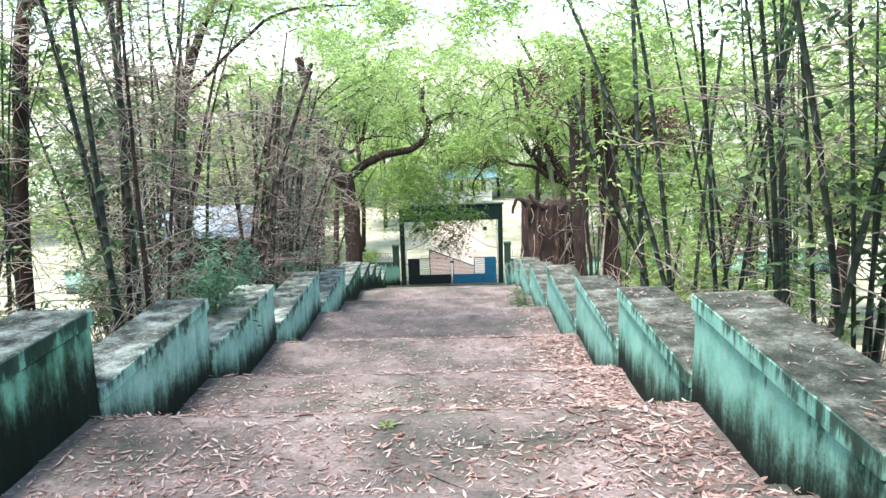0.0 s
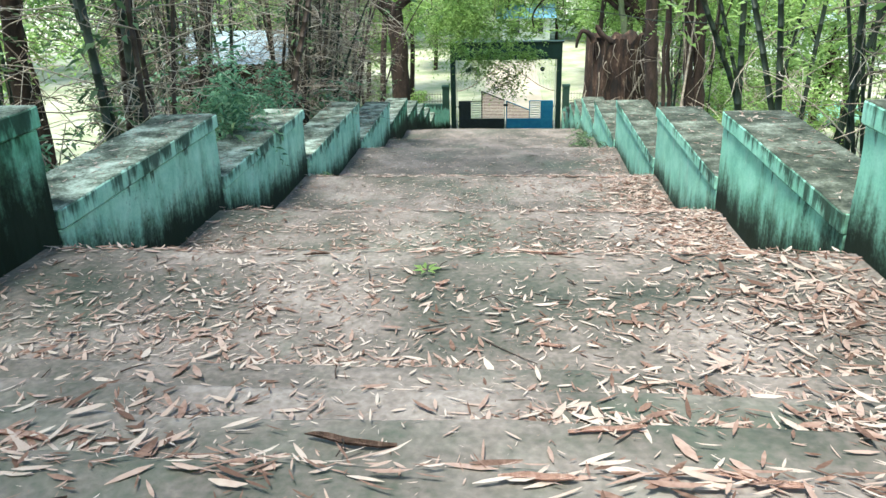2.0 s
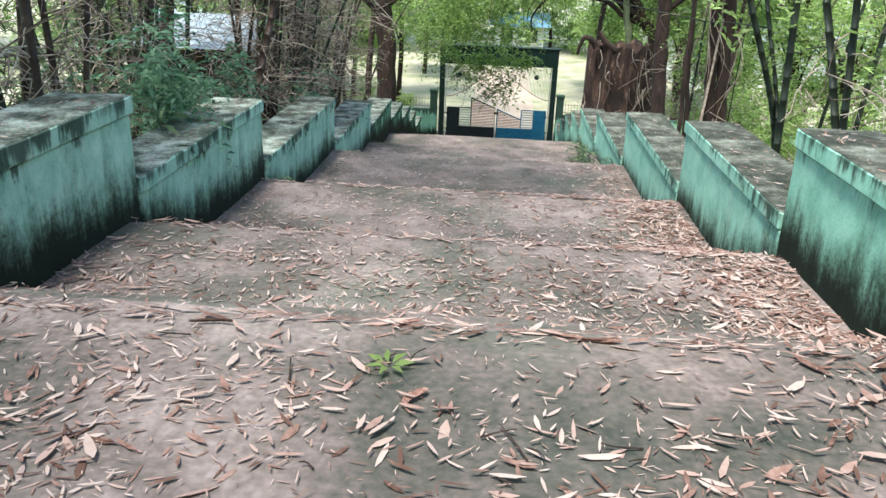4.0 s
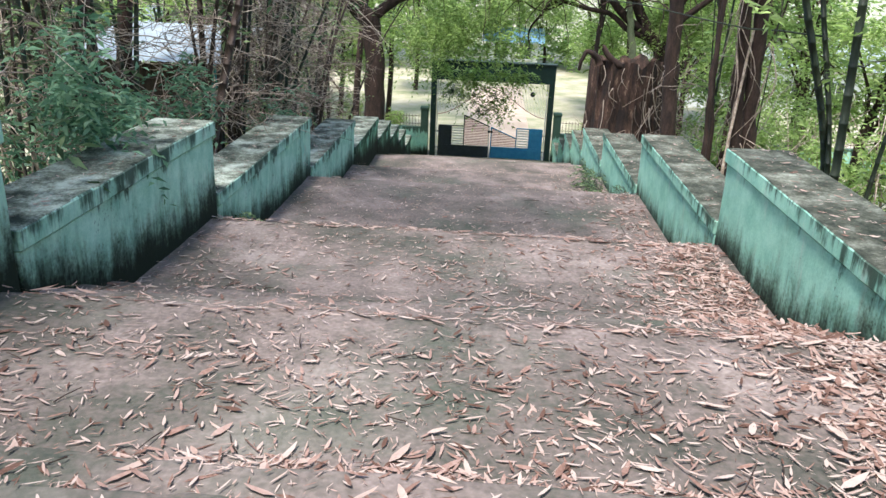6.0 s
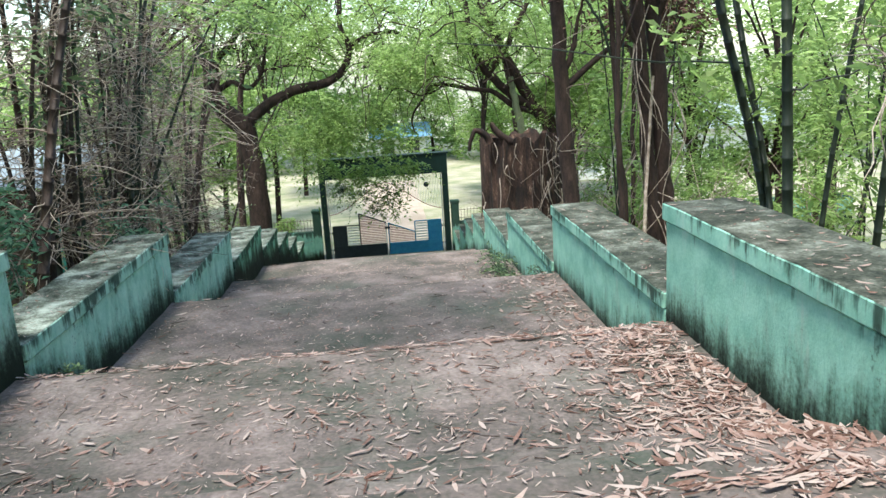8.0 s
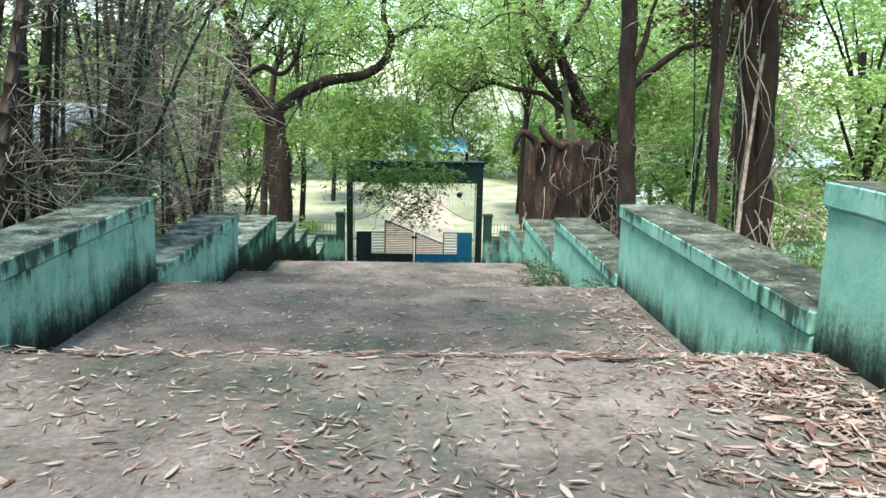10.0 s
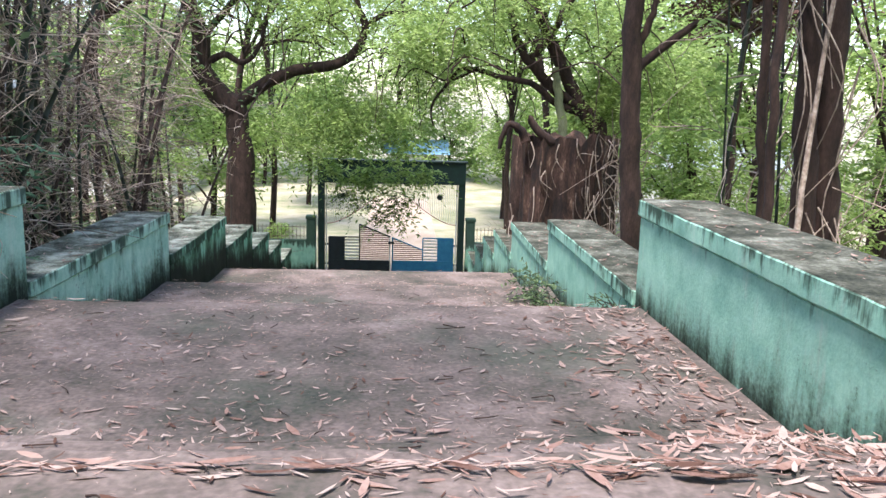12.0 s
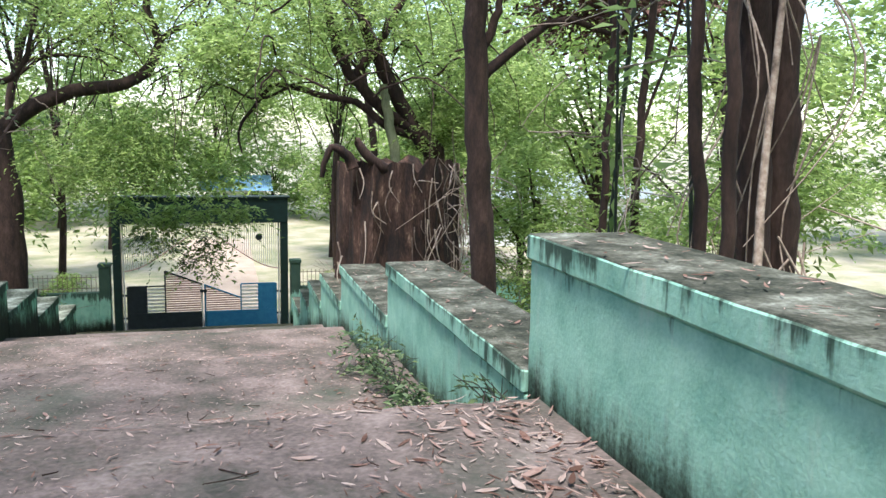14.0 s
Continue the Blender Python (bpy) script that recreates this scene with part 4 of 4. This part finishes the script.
# ---------------------------------------------------------------- background wood, shrubs
def far_tree(x, y, h, wide, n, mat, leaf):
    z = ground_z(x, y)
    t = tagged(new("tree"), "leafy tree with an uneven light green crown" if mat is M_LIGHTLEAF else "leafy tree with an uneven dark green crown", "tree", "trees of the wood")
    t.location = (x, y, z - 0.1)
    limb("trunk", [(0, 0, 0), (rng.normal() * 0.15, rng.normal() * 0.15, h * 0.35), (rng.normal() * 0.4, rng.normal() * 0.4, h * 0.7)], 0.18, 0.09, t, sides=8)
    blobs = []
    for _ in range(8):
        a, r = rng.uniform(0, 6.28), wide * rng.uniform(0.1, 0.75)
        q = (r * math.cos(a), r * math.sin(a), h * rng.uniform(0.42, 0.95))
        blobs.append((*q, wide * rng.uniform(0.3, 0.5), wide * rng.uniform(0.3, 0.5), h * rng.uniform(0.07, 0.13)))
        limb("limb", [(0, 0, q[2] * 0.55), (q[0] * 0.5, q[1] * 0.5, q[2] * 0.8), q], 0.06, 0.02, t, sides=6)
    quick("crown", *sprays(blobs, n, 1.0, leaf, 0.6, 10), mat, t)


for k in range(30):
    side = -1 if k % 2 else 1
    y = -46 + 2.0 * (k // 2) * 1.7 + rng.uniform(-1, 1)
    x = side * rng.uniform(11.5, 15) if k % 4 < 2 else side * rng.uniform(17, 24)
    # crowns on the right are all the light leaf, for a backlit look
    far_tree(x, y, rng.uniform(8, 12), rng.uniform(2.8, 4.2), 420, M_LIGHTLEAF if rng.random() < 0.75 or side > 0 else M_LEAF, 0.24)
for x, y, h, w in ((-9, 6, 9, 4), (-14, 14, 11, 5), (11, 7, 9, 4), (15, 13, 11, 5), (7, 17, 10, 4.5), (-6, 22, 10, 5), (0, 44, 12, 7), (12, 40, 13, 7), (-14, 40, 13, 7), (24, 44, 13, 8), (-28, 36, 13, 8), (-6.5, 9, 17, 5), (6.5, 11, 17, 5), (0, 52, 20, 8), (-11, 8, 16, 5), (12, 12, 17, 5), (10, 2, 14, 4.5), (13, -6, 13, 4.5), (16, -20, 13, 5), (-12, -4, 13, 4.5), (4, -52, 10, 5), (-5, -56, 11, 5), (12, -54, 10, 5), (-14, -52, 10, 5)):
    far_tree(x, y, h, w, 560, M_LIGHTLEAF, 0.3)

for k in range(11):
    far_tree(-28 + 5.6 * k + rng.uniform(-1, 1), 33 + rng.uniform(-2, 2) + (8 if k in (5, 6) else 0), rng.uniform(5, 8), 3.6, 300, M_LIGHTLEAF, 0.34)


for x, y, h, w in ((10.5, -27, 6, 2.6), (10.8, -17.5, 6.5, 2.8), (9.5, -9.5, 6, 2.6), (-11.5, -9, 6, 2.6)):
    far_tree(x, y, h, w, 420, M_LIGHTLEAF, 0.2)


def tall_tree(x, y, lean, high, n):
    """A tall wood tree whose crown, added overhead, reaches over the steps."""
    z = ground_z(x, y)
    t = tagged(new("tree"), "tall dark-trunked tree with an added high crown arching over the steps", "tree", "tall trees over the steps")
    t.location = (x, y, z - 0.1)
    limb("trunk", [(0, 0, 0), (lean * 0.05, 0.1, high * 0.4), (lean * 0.2, 0, high * 0.75), (lean * 0.5, 0.2, high)], 0.2, 0.1, t, sides=9)
    blobs = []
    for k in range(7):
        q = (lean * rng.uniform(0.1, 1.3), rng.uniform(-3.2, 3.2), high * rng.uniform(0.84, 1.08))
        blobs.append((*q, 1.8, 1.8, 0.8))
        limb("limb", [(lean * 0.15, 0, high * 0.66), (q[0] * 0.6, q[1] * 0.5, high * 0.85), q], 0.07, 0.02, t, sides=6)
    quick("crown", *sprays(blobs, n, 1.0, 0.2, 0.5, 12), M_LIGHTLEAF, t)


# crowns stand overhead, unseen, to shade the steps; the last two fill the sky
for x, y, lean, h in ((-8.2, -47, 5, 12), (7.4, -46, -5, 12), (-8.6, -40, 5.5, 12), (9.5, -39.5, -6, 12.5), (-8.9, -31.5, 6, 12), (-8.6, -23, 5, 11.5), (-8.2, -12.5, 5, 11), (-7.5, 2.5, 6, 14), (7.5, 3.5, -6, 15)):
    tall_tree(x, y, lean, h, 360)

# the wood far round about
n = 1100
a = rng.uniform(0, 6.283, n)
r = rng.uniform(44, 62, n)
hz = 29 * rng.random(n)
woods = [(r[k] * math.cos(a[k]), -18 + 1.2 * r[k] * math.sin(a[k]), max(ground_z(0.5 * r[k] * math.cos(a[k]) * 0 + 8, -18 + r[k] * math.sin(a[k])), 0) + hz[k], 2.4, 2.4, 1.3) for k in range(n)]
tagged(quick("woods", *sprays(woods, 25000, 2.2, 0.66, 0.5, 9), M_LIGHTLEAF), "far pale green woods closing the view", "woods", kind="stuff")


def shrub(x, y, wide, high, n, leaf, mat, label):
    z = ground_z(x, y)
    s = tagged(new("shrub"), label, "shrub", "shrubs under the bamboo")
    s.location = (x, y, z - 0.05)
    stems = [smooth_path([(0, 0, 0), (rng.normal() * wide * 0.2, rng.normal() * wide * 0.2, high * 0.5), (rng.normal() * wide * 0.45, rng.normal() * wide * 0.45, high * rng.uniform(0.7, 1.05))], 0.016, 0.005, 6) for _ in range(12)]
    for path in stems:
        quick("stem", *tube([path], 5), M_TWIG, s)
    quick("foliage", *sprays([(0, 0, high * 0.5, wide * 0.5, wide * 0.5, high * 0.45), (rng.normal() * wide * 0.3, rng.normal() * wide * 0.3, high * 0.75, wide * 0.35, wide * 0.35, high * 0.3)], n, 0.5, leaf, 0.5, 12), mat, s)


for x, y, w, h in ((-7.6, -17, 1.8, 3.4), (-9.5, -11, 2.2, 4.0), (-8.2, -6.5, 1.8, 3.6), (-11, -19, 2.4, 4.2), (-9.0, -26.5, 2.0, 3.6), (-10.2, -3.5, 2.2, 4.0)):
    shrub(x, y, w, h, 150, 0.16, M_LEAF, "dark leafy shrub among the bamboo stems")
for x, y, w, h in ((-5.6, 3.5, 1.6, 1.7), (-8.0, 5, 2.0, 2.2), (5.6, 4, 1.6, 1.8), (8.4, 3, 2.0, 2.4), (-4.9, -2.2, 1.0, 1.6)):
    shrub(x, y, w, h, 110, 0.15, M_LIGHTLEAF, "low light green shrub beside the boundary wall")

FEATHER = "feathery green shrub growing beside the parapet wall"
for x, y, w, h, n in ((-5.2, -32.8, 1.4, 3.0, 150), (-5.0, -37.2, 1.1, 2.0, 70), (-5.0, -28.6, 1.1, 2.8, 100), (-4.9, -24.4, 1.0, 2.6, 90), (-5.4, -41.4, 1.3, 2.2, 90), (-5.0, -30.6, 1.0, 2.4, 80), (-4.9, -12.5, 0.8, 1.8, 40), (-7.6, -36, 2, 2.6, 160), (-7.8, -30, 2, 2.6, 150),
                      (-7.9, -21, 2, 2.4, 120), (4.8, -41.0, 1.2, 1.3, 90), (5.6, -28.2, 1.6, 2.0, 110), (6.6, -33.6, 2, 2.2, 140), (5.2, -24.3, 1.3, 1.3, 70), (7.2, -26.2, 2, 2.6, 150), (7.0, -21.5, 2, 3.0, 170),
                      (6.4, -18.6, 1.6, 2.4, 120), (8.6, -19, 2.4, 3.4, 200), (9.5, -14, 2.4, 3.6, 200), (7.4, -14.5, 1.6, 2.6, 120), (5.0, -20.4, 0.9, 1.0, 40), (4.6, -6, 1, 2.4, 60), (-7.5, -8, 2, 3, 120), (-8.6, -13, 2, 3, 140)):
    # shrubs on the right get the light leaf too, as backlight in colour
    shrub(x, y, w, h, n, 0.13, M_TEALLEAF if x < -4 and x > -5.5 else M_LIGHTLEAF if n < 130 or x > 5 else M_LEAF, FEATHER)

# shack behind the bamboo
M_BOARD = material("old brown board", [(0.3, (0.03, 0.022, 0.018)), (0.7, (0.12, 0.085, 0.065))], 4, 0.9, 0.5, (1, 1, 0.2))
M_TEAL = material("teal post paint", [(0.3, (0.02, 0.18, 0.17)), (0.7, (0.05, 0.30, 0.28))], 4, 0.6, 0.1)
hut = tagged(new("shack"), "dark board shack with a weathered tin roof", "shack")
hut.location = (-8.4, -20.5, ground_z(-8.4, -20.5) - 0.2)
for k in range(14):
    x = -1.5 + k * 0.215
    part("board", box(x, x + 0.205, -1.2, -1.16, 0, 3.6 + 0.03 * (k % 3), 0.004), M_BOARD, hut)
for k in range(11):
    y = -1.15 + k * 0.215
    part("board", box(1.47, 1.51, y, y + 0.205, 0, 3.6, 0.004), M_BOARD, hut)
for x, y in ((-1.55, -1.25), (1.58, -1.25), (1.58, 1.3)):
    part("post", box(x - 0.06, x + 0.06, y - 0.06, y + 0.06, 0, 3.75, 0.01), M_TEAL, hut)
bm = bmesh.new()
rows = [[bm.verts.new((-2 + i * 0.1, y, z + (0.025 if i % 2 else 0))) for i in range(41)] for y, z in ((-1.8, 3.72), (1.8, 4.3))]
for i in range(40):
    bm.faces.new([rows[0][i], rows[0][i + 1], rows[1][i + 1], rows[1][i]])
part("roof", bm, M_TIN, hut, "corrugated tin sheet")

# ---------------------------------------------------------------- weeds at the wall foot
def step_z(y):
    for i, (yn, zn) in enumerate(NOSES):
        if y <= yn:
            return zn + SLOPE * (yn - y)
        ys, zs = landing_start(i)
        if y < ys:
            return zn - (zn - zs) / RISERS * (int((y - yn) / TREAD) + 1)
    return -0.1


def weed(x, y, high, n, label):
    z = step_z(y)
    w = tagged(new("weed"), label, "weed", "weeds at the wall foot")
    w.location = (x, y, z - 0.02)
    stems = [smooth_path([(0, 0, 0), (rng.normal() * 0.1, rng.normal() * 0.18, high * 0.6), (rng.normal() * 0.2 - 0.12, rng.normal() * 0.35, high * rng.uniform(0.8, 1.3))], 0.008, 0.003, 7) for _ in range(12)]
    for path in stems:
        quick("stem", *tube([path], 5), M_CULM, w)
    quick("leaves", *sprays([(0, 0, high * 0.2, 0.2, 0.6, high * 0.22), (-0.1, 0.1, high * 0.8, 0.2, 0.45, high * 0.5)], n, 0.28, 0.09, 0.4, 7), M_LEAF, w)


weed(2.55, -22.5, 0.5, 50, "leafy green weed growing at the wall foot")
weed(2.6, -23.5, 0.38, 75, "low green weed growing at the wall foot")
weed(2.5, -21.6, 0.42, 60, "low green weed growing at the wall foot")
weed(2.76, -25.15, 0.22, 10, "tiny green weed in the wall corner")
weed(-3.4, -30.6, 0.25, 14, "tiny green weed in the wall corner")

# ---------------------------------------------------------------- leaf litter and twigs
def litter(n, x_of, y_of, z_of, lo, hi, slim, along=False):
    x, y = x_of(n), y_of(n)
    z = np.array([z_of(b) for b in y]) + rng.uniform(0.006, 0.028, n)
    a = rng.normal(size=n) * 0.4 + np.pi * rng.integers(0, 2, n) if along else rng.uniform(0, 6.28, n)
    d = np.stack([np.cos(a), np.sin(a), rng.normal(size=n) * 0.06], 1)
    L = lo + (hi - lo) * rng.random(n) ** 1.7 * (0.7 + 0.7 * rng.random(n))
    p = np.stack([x, y, z], 1)
    W = L * rng.uniform(*slim, n)
    side = np.stack([-np.sin(a), np.cos(a), rng.normal(size=n) * 0.16], 1)
    up = np.array([0, 0, 1.0])
    curl = rng.uniform(-0.02, 0.10, n)[:, None] * L[:, None] * up
    q = [p + d * (L * u)[:, None] + s * side * (W * w)[:, None] + curl * c for u, w, s, c in ((0, 0.08, 1, 0.6), (0.3, 0.5, 1, 0.1), (0.72, 0.42, 1, 0.1), (1, 0.06, 1, 0.9), (1, 0.06, -1, 0.9), (0.72, 0.42, -1, 0.25), (0.3, 0.5, -1, 0.25), (0, 0.08, -1, 0.6))]
    v = np.stack(q, 1).reshape(-1, 3)
    b = np.arange(n)[:, None] * 8
    f = np.concatenate([b + [0, 1, 6, 7], b + [1, 2, 5, 6], b + [2, 3, 4, 5]])
    return v, f


pieces = []


def across(n):
    return rng.uniform(XL + 0.05, XR - 0.05, n)


pieces.append(litter(30000, across, lambda n: rng.uniform(-47.3, -13, n), step_z, 0.012, 0.085, (0.05, 0.24)))
# how thickly leaves lie on the flight after each nose, in heaps on the landing, along its edge, and at the wall's foot
for i, (flight, heaps, edge, foot) in enumerate(((900, 700, 160, 300), (2000, 1300, 260, 500), (2300, 1800, 320, 650), (2200, 2400, 300, 1700), (1100, 2400, 300, 3000), (800, 1500, 420, 3000), (260, 300, 60, 1000), (150, 150, 40, 300))):
    yn = NOSES[i][0]
    y0 = landing_start(i - 1)[0] if i else -54.0
    ys = landing_start(i)[0]
    hx, hy = rng.uniform(XL + 0.3, XR - 0.3, 30), rng.uniform(y0 + 0.2, yn - 0.3, 30)
    w = rng.integers(0, 30, heaps)
    pieces.append(litter(heaps, lambda n: np.clip(hx[w] + rng.normal(size=n) * 0.45, XL + 0.05, XR - 0.05), lambda n: np.clip(hy[w] + rng.normal(size=n) * 0.24, y0 + 0.05, yn - 0.04), step_z, 0.025, 0.13, (0.06, 0.27)))
    fx, fk = rng.uniform(XL + 0.2, XR - 0.2, 16), rng.integers(0, RISERS, 16)
    w2 = rng.integers(0, 16, flight)
    pieces.append(litter(flight, lambda n: np.clip(fx[w2] + rng.normal(size=n) * 0.4, XL + 0.05, XR - 0.05), lambda n: np.clip(yn + 0.06 + TREAD * fk[w2] + rng.uniform(0, 0.3, n) + rng.normal(size=n) * 0.08, yn + 0.03, ys + 0.5), step_z, 0.03, 0.14, (0.06, 0.27)))
    pieces.append(litter(flight // 2, across, lambda n: np.clip(yn + 0.03 + TREAD * rng.integers(0, 3, n) + np.abs(rng.normal(size=n)) * 0.16, yn + 0.03, ys + 0.5), step_z, 0.03, 0.15, (0.06, 0.27)))
    pieces.append(litter(edge, across, lambda n: yn - 0.03 - np.abs(rng.normal(size=n)) * 0.06, step_z, 0.04, 0.18, (0.06, 0.2), True))
    pieces.append(litter(edge, across, lambda n: ys + 0.02 + np.abs(rng.normal(size=n)) * 0.22, step_z, 0.05, 0.2, (0.08, 0.26)))
    pieces.append(litter(foot, lambda n: XR - 0.06 - np.abs(rng.normal(size=n)) * 0.6, lambda n: rng.uniform(y0, ys, n), step_z, 0.03, 0.17, (0.06, 0.30)))
    pieces.append(litter(110, lambda n: XL + 0.06 + np.abs(rng.normal(size=n)) * 0.35, lambda n: rng.uniform(y0, ys, n), step_z, 0.05, 0.15, (0.08, 0.26)))
tagged(quick("leaf_litter", *join(*pieces), M_DRY), "pinkish brown dry leaves and sheaths scattered over the steps", "leaf litter", kind="stuff")


def coping_z(y):
    for y1, top in EDGES:
        if y <= y1:
            return top
    return 2.0


pieces = []
for i, (y1, top) in enumerate(EDGES[:10]):
    y0 = EDGES[i - 1][0] if i else -54.0
    for x0, x1, n in ((XL - WALL, XL, 190), (XR, XR + WALL, 190)):
        pieces.append(litter(n, lambda k: rng.uniform(x0 + 0.06, x1 - 0.06, k), lambda k: rng.uniform(y0 + 0.1, y1 - 0.08, k), coping_z, 0.03, 0.12, (0.07, 0.26)))
tagged(quick("leaf_litter", *join(*pieces), M_DRY), "dry leaves lying on the parapet copings", "leaf litter", kind="stuff")
sticks = []
for _ in range(420):
    x, y = rng.uniform(XL + 0.1, XR - 0.1), rng.uniform(-47, -18)
    z = step_z(y) + 0.015
    a, l = rng.uniform(0, 6.28), rng.uniform(0.05, 0.2) * (2.2 if rng.random() < 0.08 else 1)
    e = np.array([math.cos(a) * l, math.sin(a) * l, rng.uniform(0, 0.03)])
    e[2] -= SLOPE * e[1]
    sticks.append(smooth_path([np.array([x, y, z]), np.array([x, y, z]) + e * 0.5 + rng.normal(size=3) * [0.01, 0.01, 0.001], np.array([x, y, z]) + e], 0.005, 0.003, 4))
tagged(quick("fallen_twigs", *tube(sticks, 4), M_BARK), "thin dark fallen twigs scattered over the steps", "twigs", kind="stuff")

M_SHEATH = material("dark brown bamboo sheath", [(0.3, (0.045, 0.026, 0.02)), (0.55, (0.13, 0.075, 0.058)), (0.75, (0.26, 0.17, 0.135))], 7, 0.8, 0.4, (3, 1, 1))
M_PINKSHEATH = material("pinkish bamboo sheath", [(0.3, (0.26, 0.14, 0.11)), (0.55, (0.42, 0.25, 0.205)), (0.75, (0.55, 0.39, 0.335))], 7, 0.8, 0.3, (3, 1, 1))


def sheath(x, y, turn, length, wide, curl, mat, label):
    """A fallen culm sheath: a long pointed trough of thin husk."""
    ob = tagged(new("bamboo_sheath"), label, "bamboo sheath", "fallen sheaths on the steps")
    ob.location = (x, y, step_z(y) + 0.012)
    ob.rotation_euler = (0, 0, radians(turn))
    bm = bmesh.new()
    rows = []
    for i in range(13):
        u = i / 12
        w = wide * (0.35 + 1.3 * u) * (1 - u) ** 0.55 + 0.002
        lift = 0.03 * (u - 0.4) ** 2
        rows.append([bm.verts.new(((u - 0.5) * length, v * w + 0.01 * math.sin(5 * u + x), curl * w * v * v * 2 + lift + 0.002 * math.sin(9 * v + 14 * u))) for v in (-1, -0.66, -0.33, 0, 0.33, 0.66, 1)])
    for a, b in zip(rows, rows[1:]):
        for k in range(6):
            bm.faces.new([a[k], a[k + 1], b[k + 1], b[k]])
    bmesh.ops.solidify(bm, geom=bm.faces[:], thickness=0.002)
    part("husk", bm, mat, ob, smooth=True)


for x, y, turn, length, wide, curl, dark in ((-0.34, -43.18, 172, 0.36, 0.022, 0.6, True), (0.61, -43.06, 12, 0.30, 0.020, 0.4, False), (0.98, -43.6, -10, 0.30, 0.022, 0.3, False), (0.33, -43.62, 4, 0.24, 0.020, 0.4, False), (0.50, -41.28, -4, 0.18, 0.02, 0.4, False),
                                             (-0.24, -40.35, 60, 0.16, 0.028, 0.3, False), (-0.35, -39.66, 35, 0.17, 0.02, 0.3, False), (0.41, -39.68, -8, 0.20, 0.018, 0.3, False), (0.59, -39.72, 6, 0.22, 0.018, 0.4, False), (-1.29, -39.78, 4, 0.22, 0.012, 0.7, True),
                                             (1.9, -43.3, 8, 0.34, 0.022, 0.5, True), (-1.6, -43.2, -14, 0.3, 0.02, 0.5, False), (-0.1, -34.6, 30, 0.14, 0.02, 0.4, False), (2.0, -31.35, 3, 0.34, 0.02, 0.4, False), (1.4, -31.32, -5, 0.3, 0.018, 0.4, True)):
    sheath(x, y, turn, length, wide, curl, M_SHEATH if dark else M_PINKSHEATH, "long curled dark brown bamboo sheath lying on a step" if dark else "long pinkish bamboo sheath lying on a step")

sprig = tagged(new("green_sprig"), "small fresh green sprig lying on the steps", "sprig")
sprig.location = (-0.38, -40.1, step_z(-40.1) + 0.01)
for k in range(7):
    a = k * 0.9
    v, q = leaf_cloud(np.array([[0.02 * math.cos(a), 0.02 * math.sin(a), 0.01]]), np.array([[math.cos(a), math.sin(a), 0.3]]), 0.10, 0.035)
    quick("leaf", v, q, M_LIGHTLEAF, sprig)
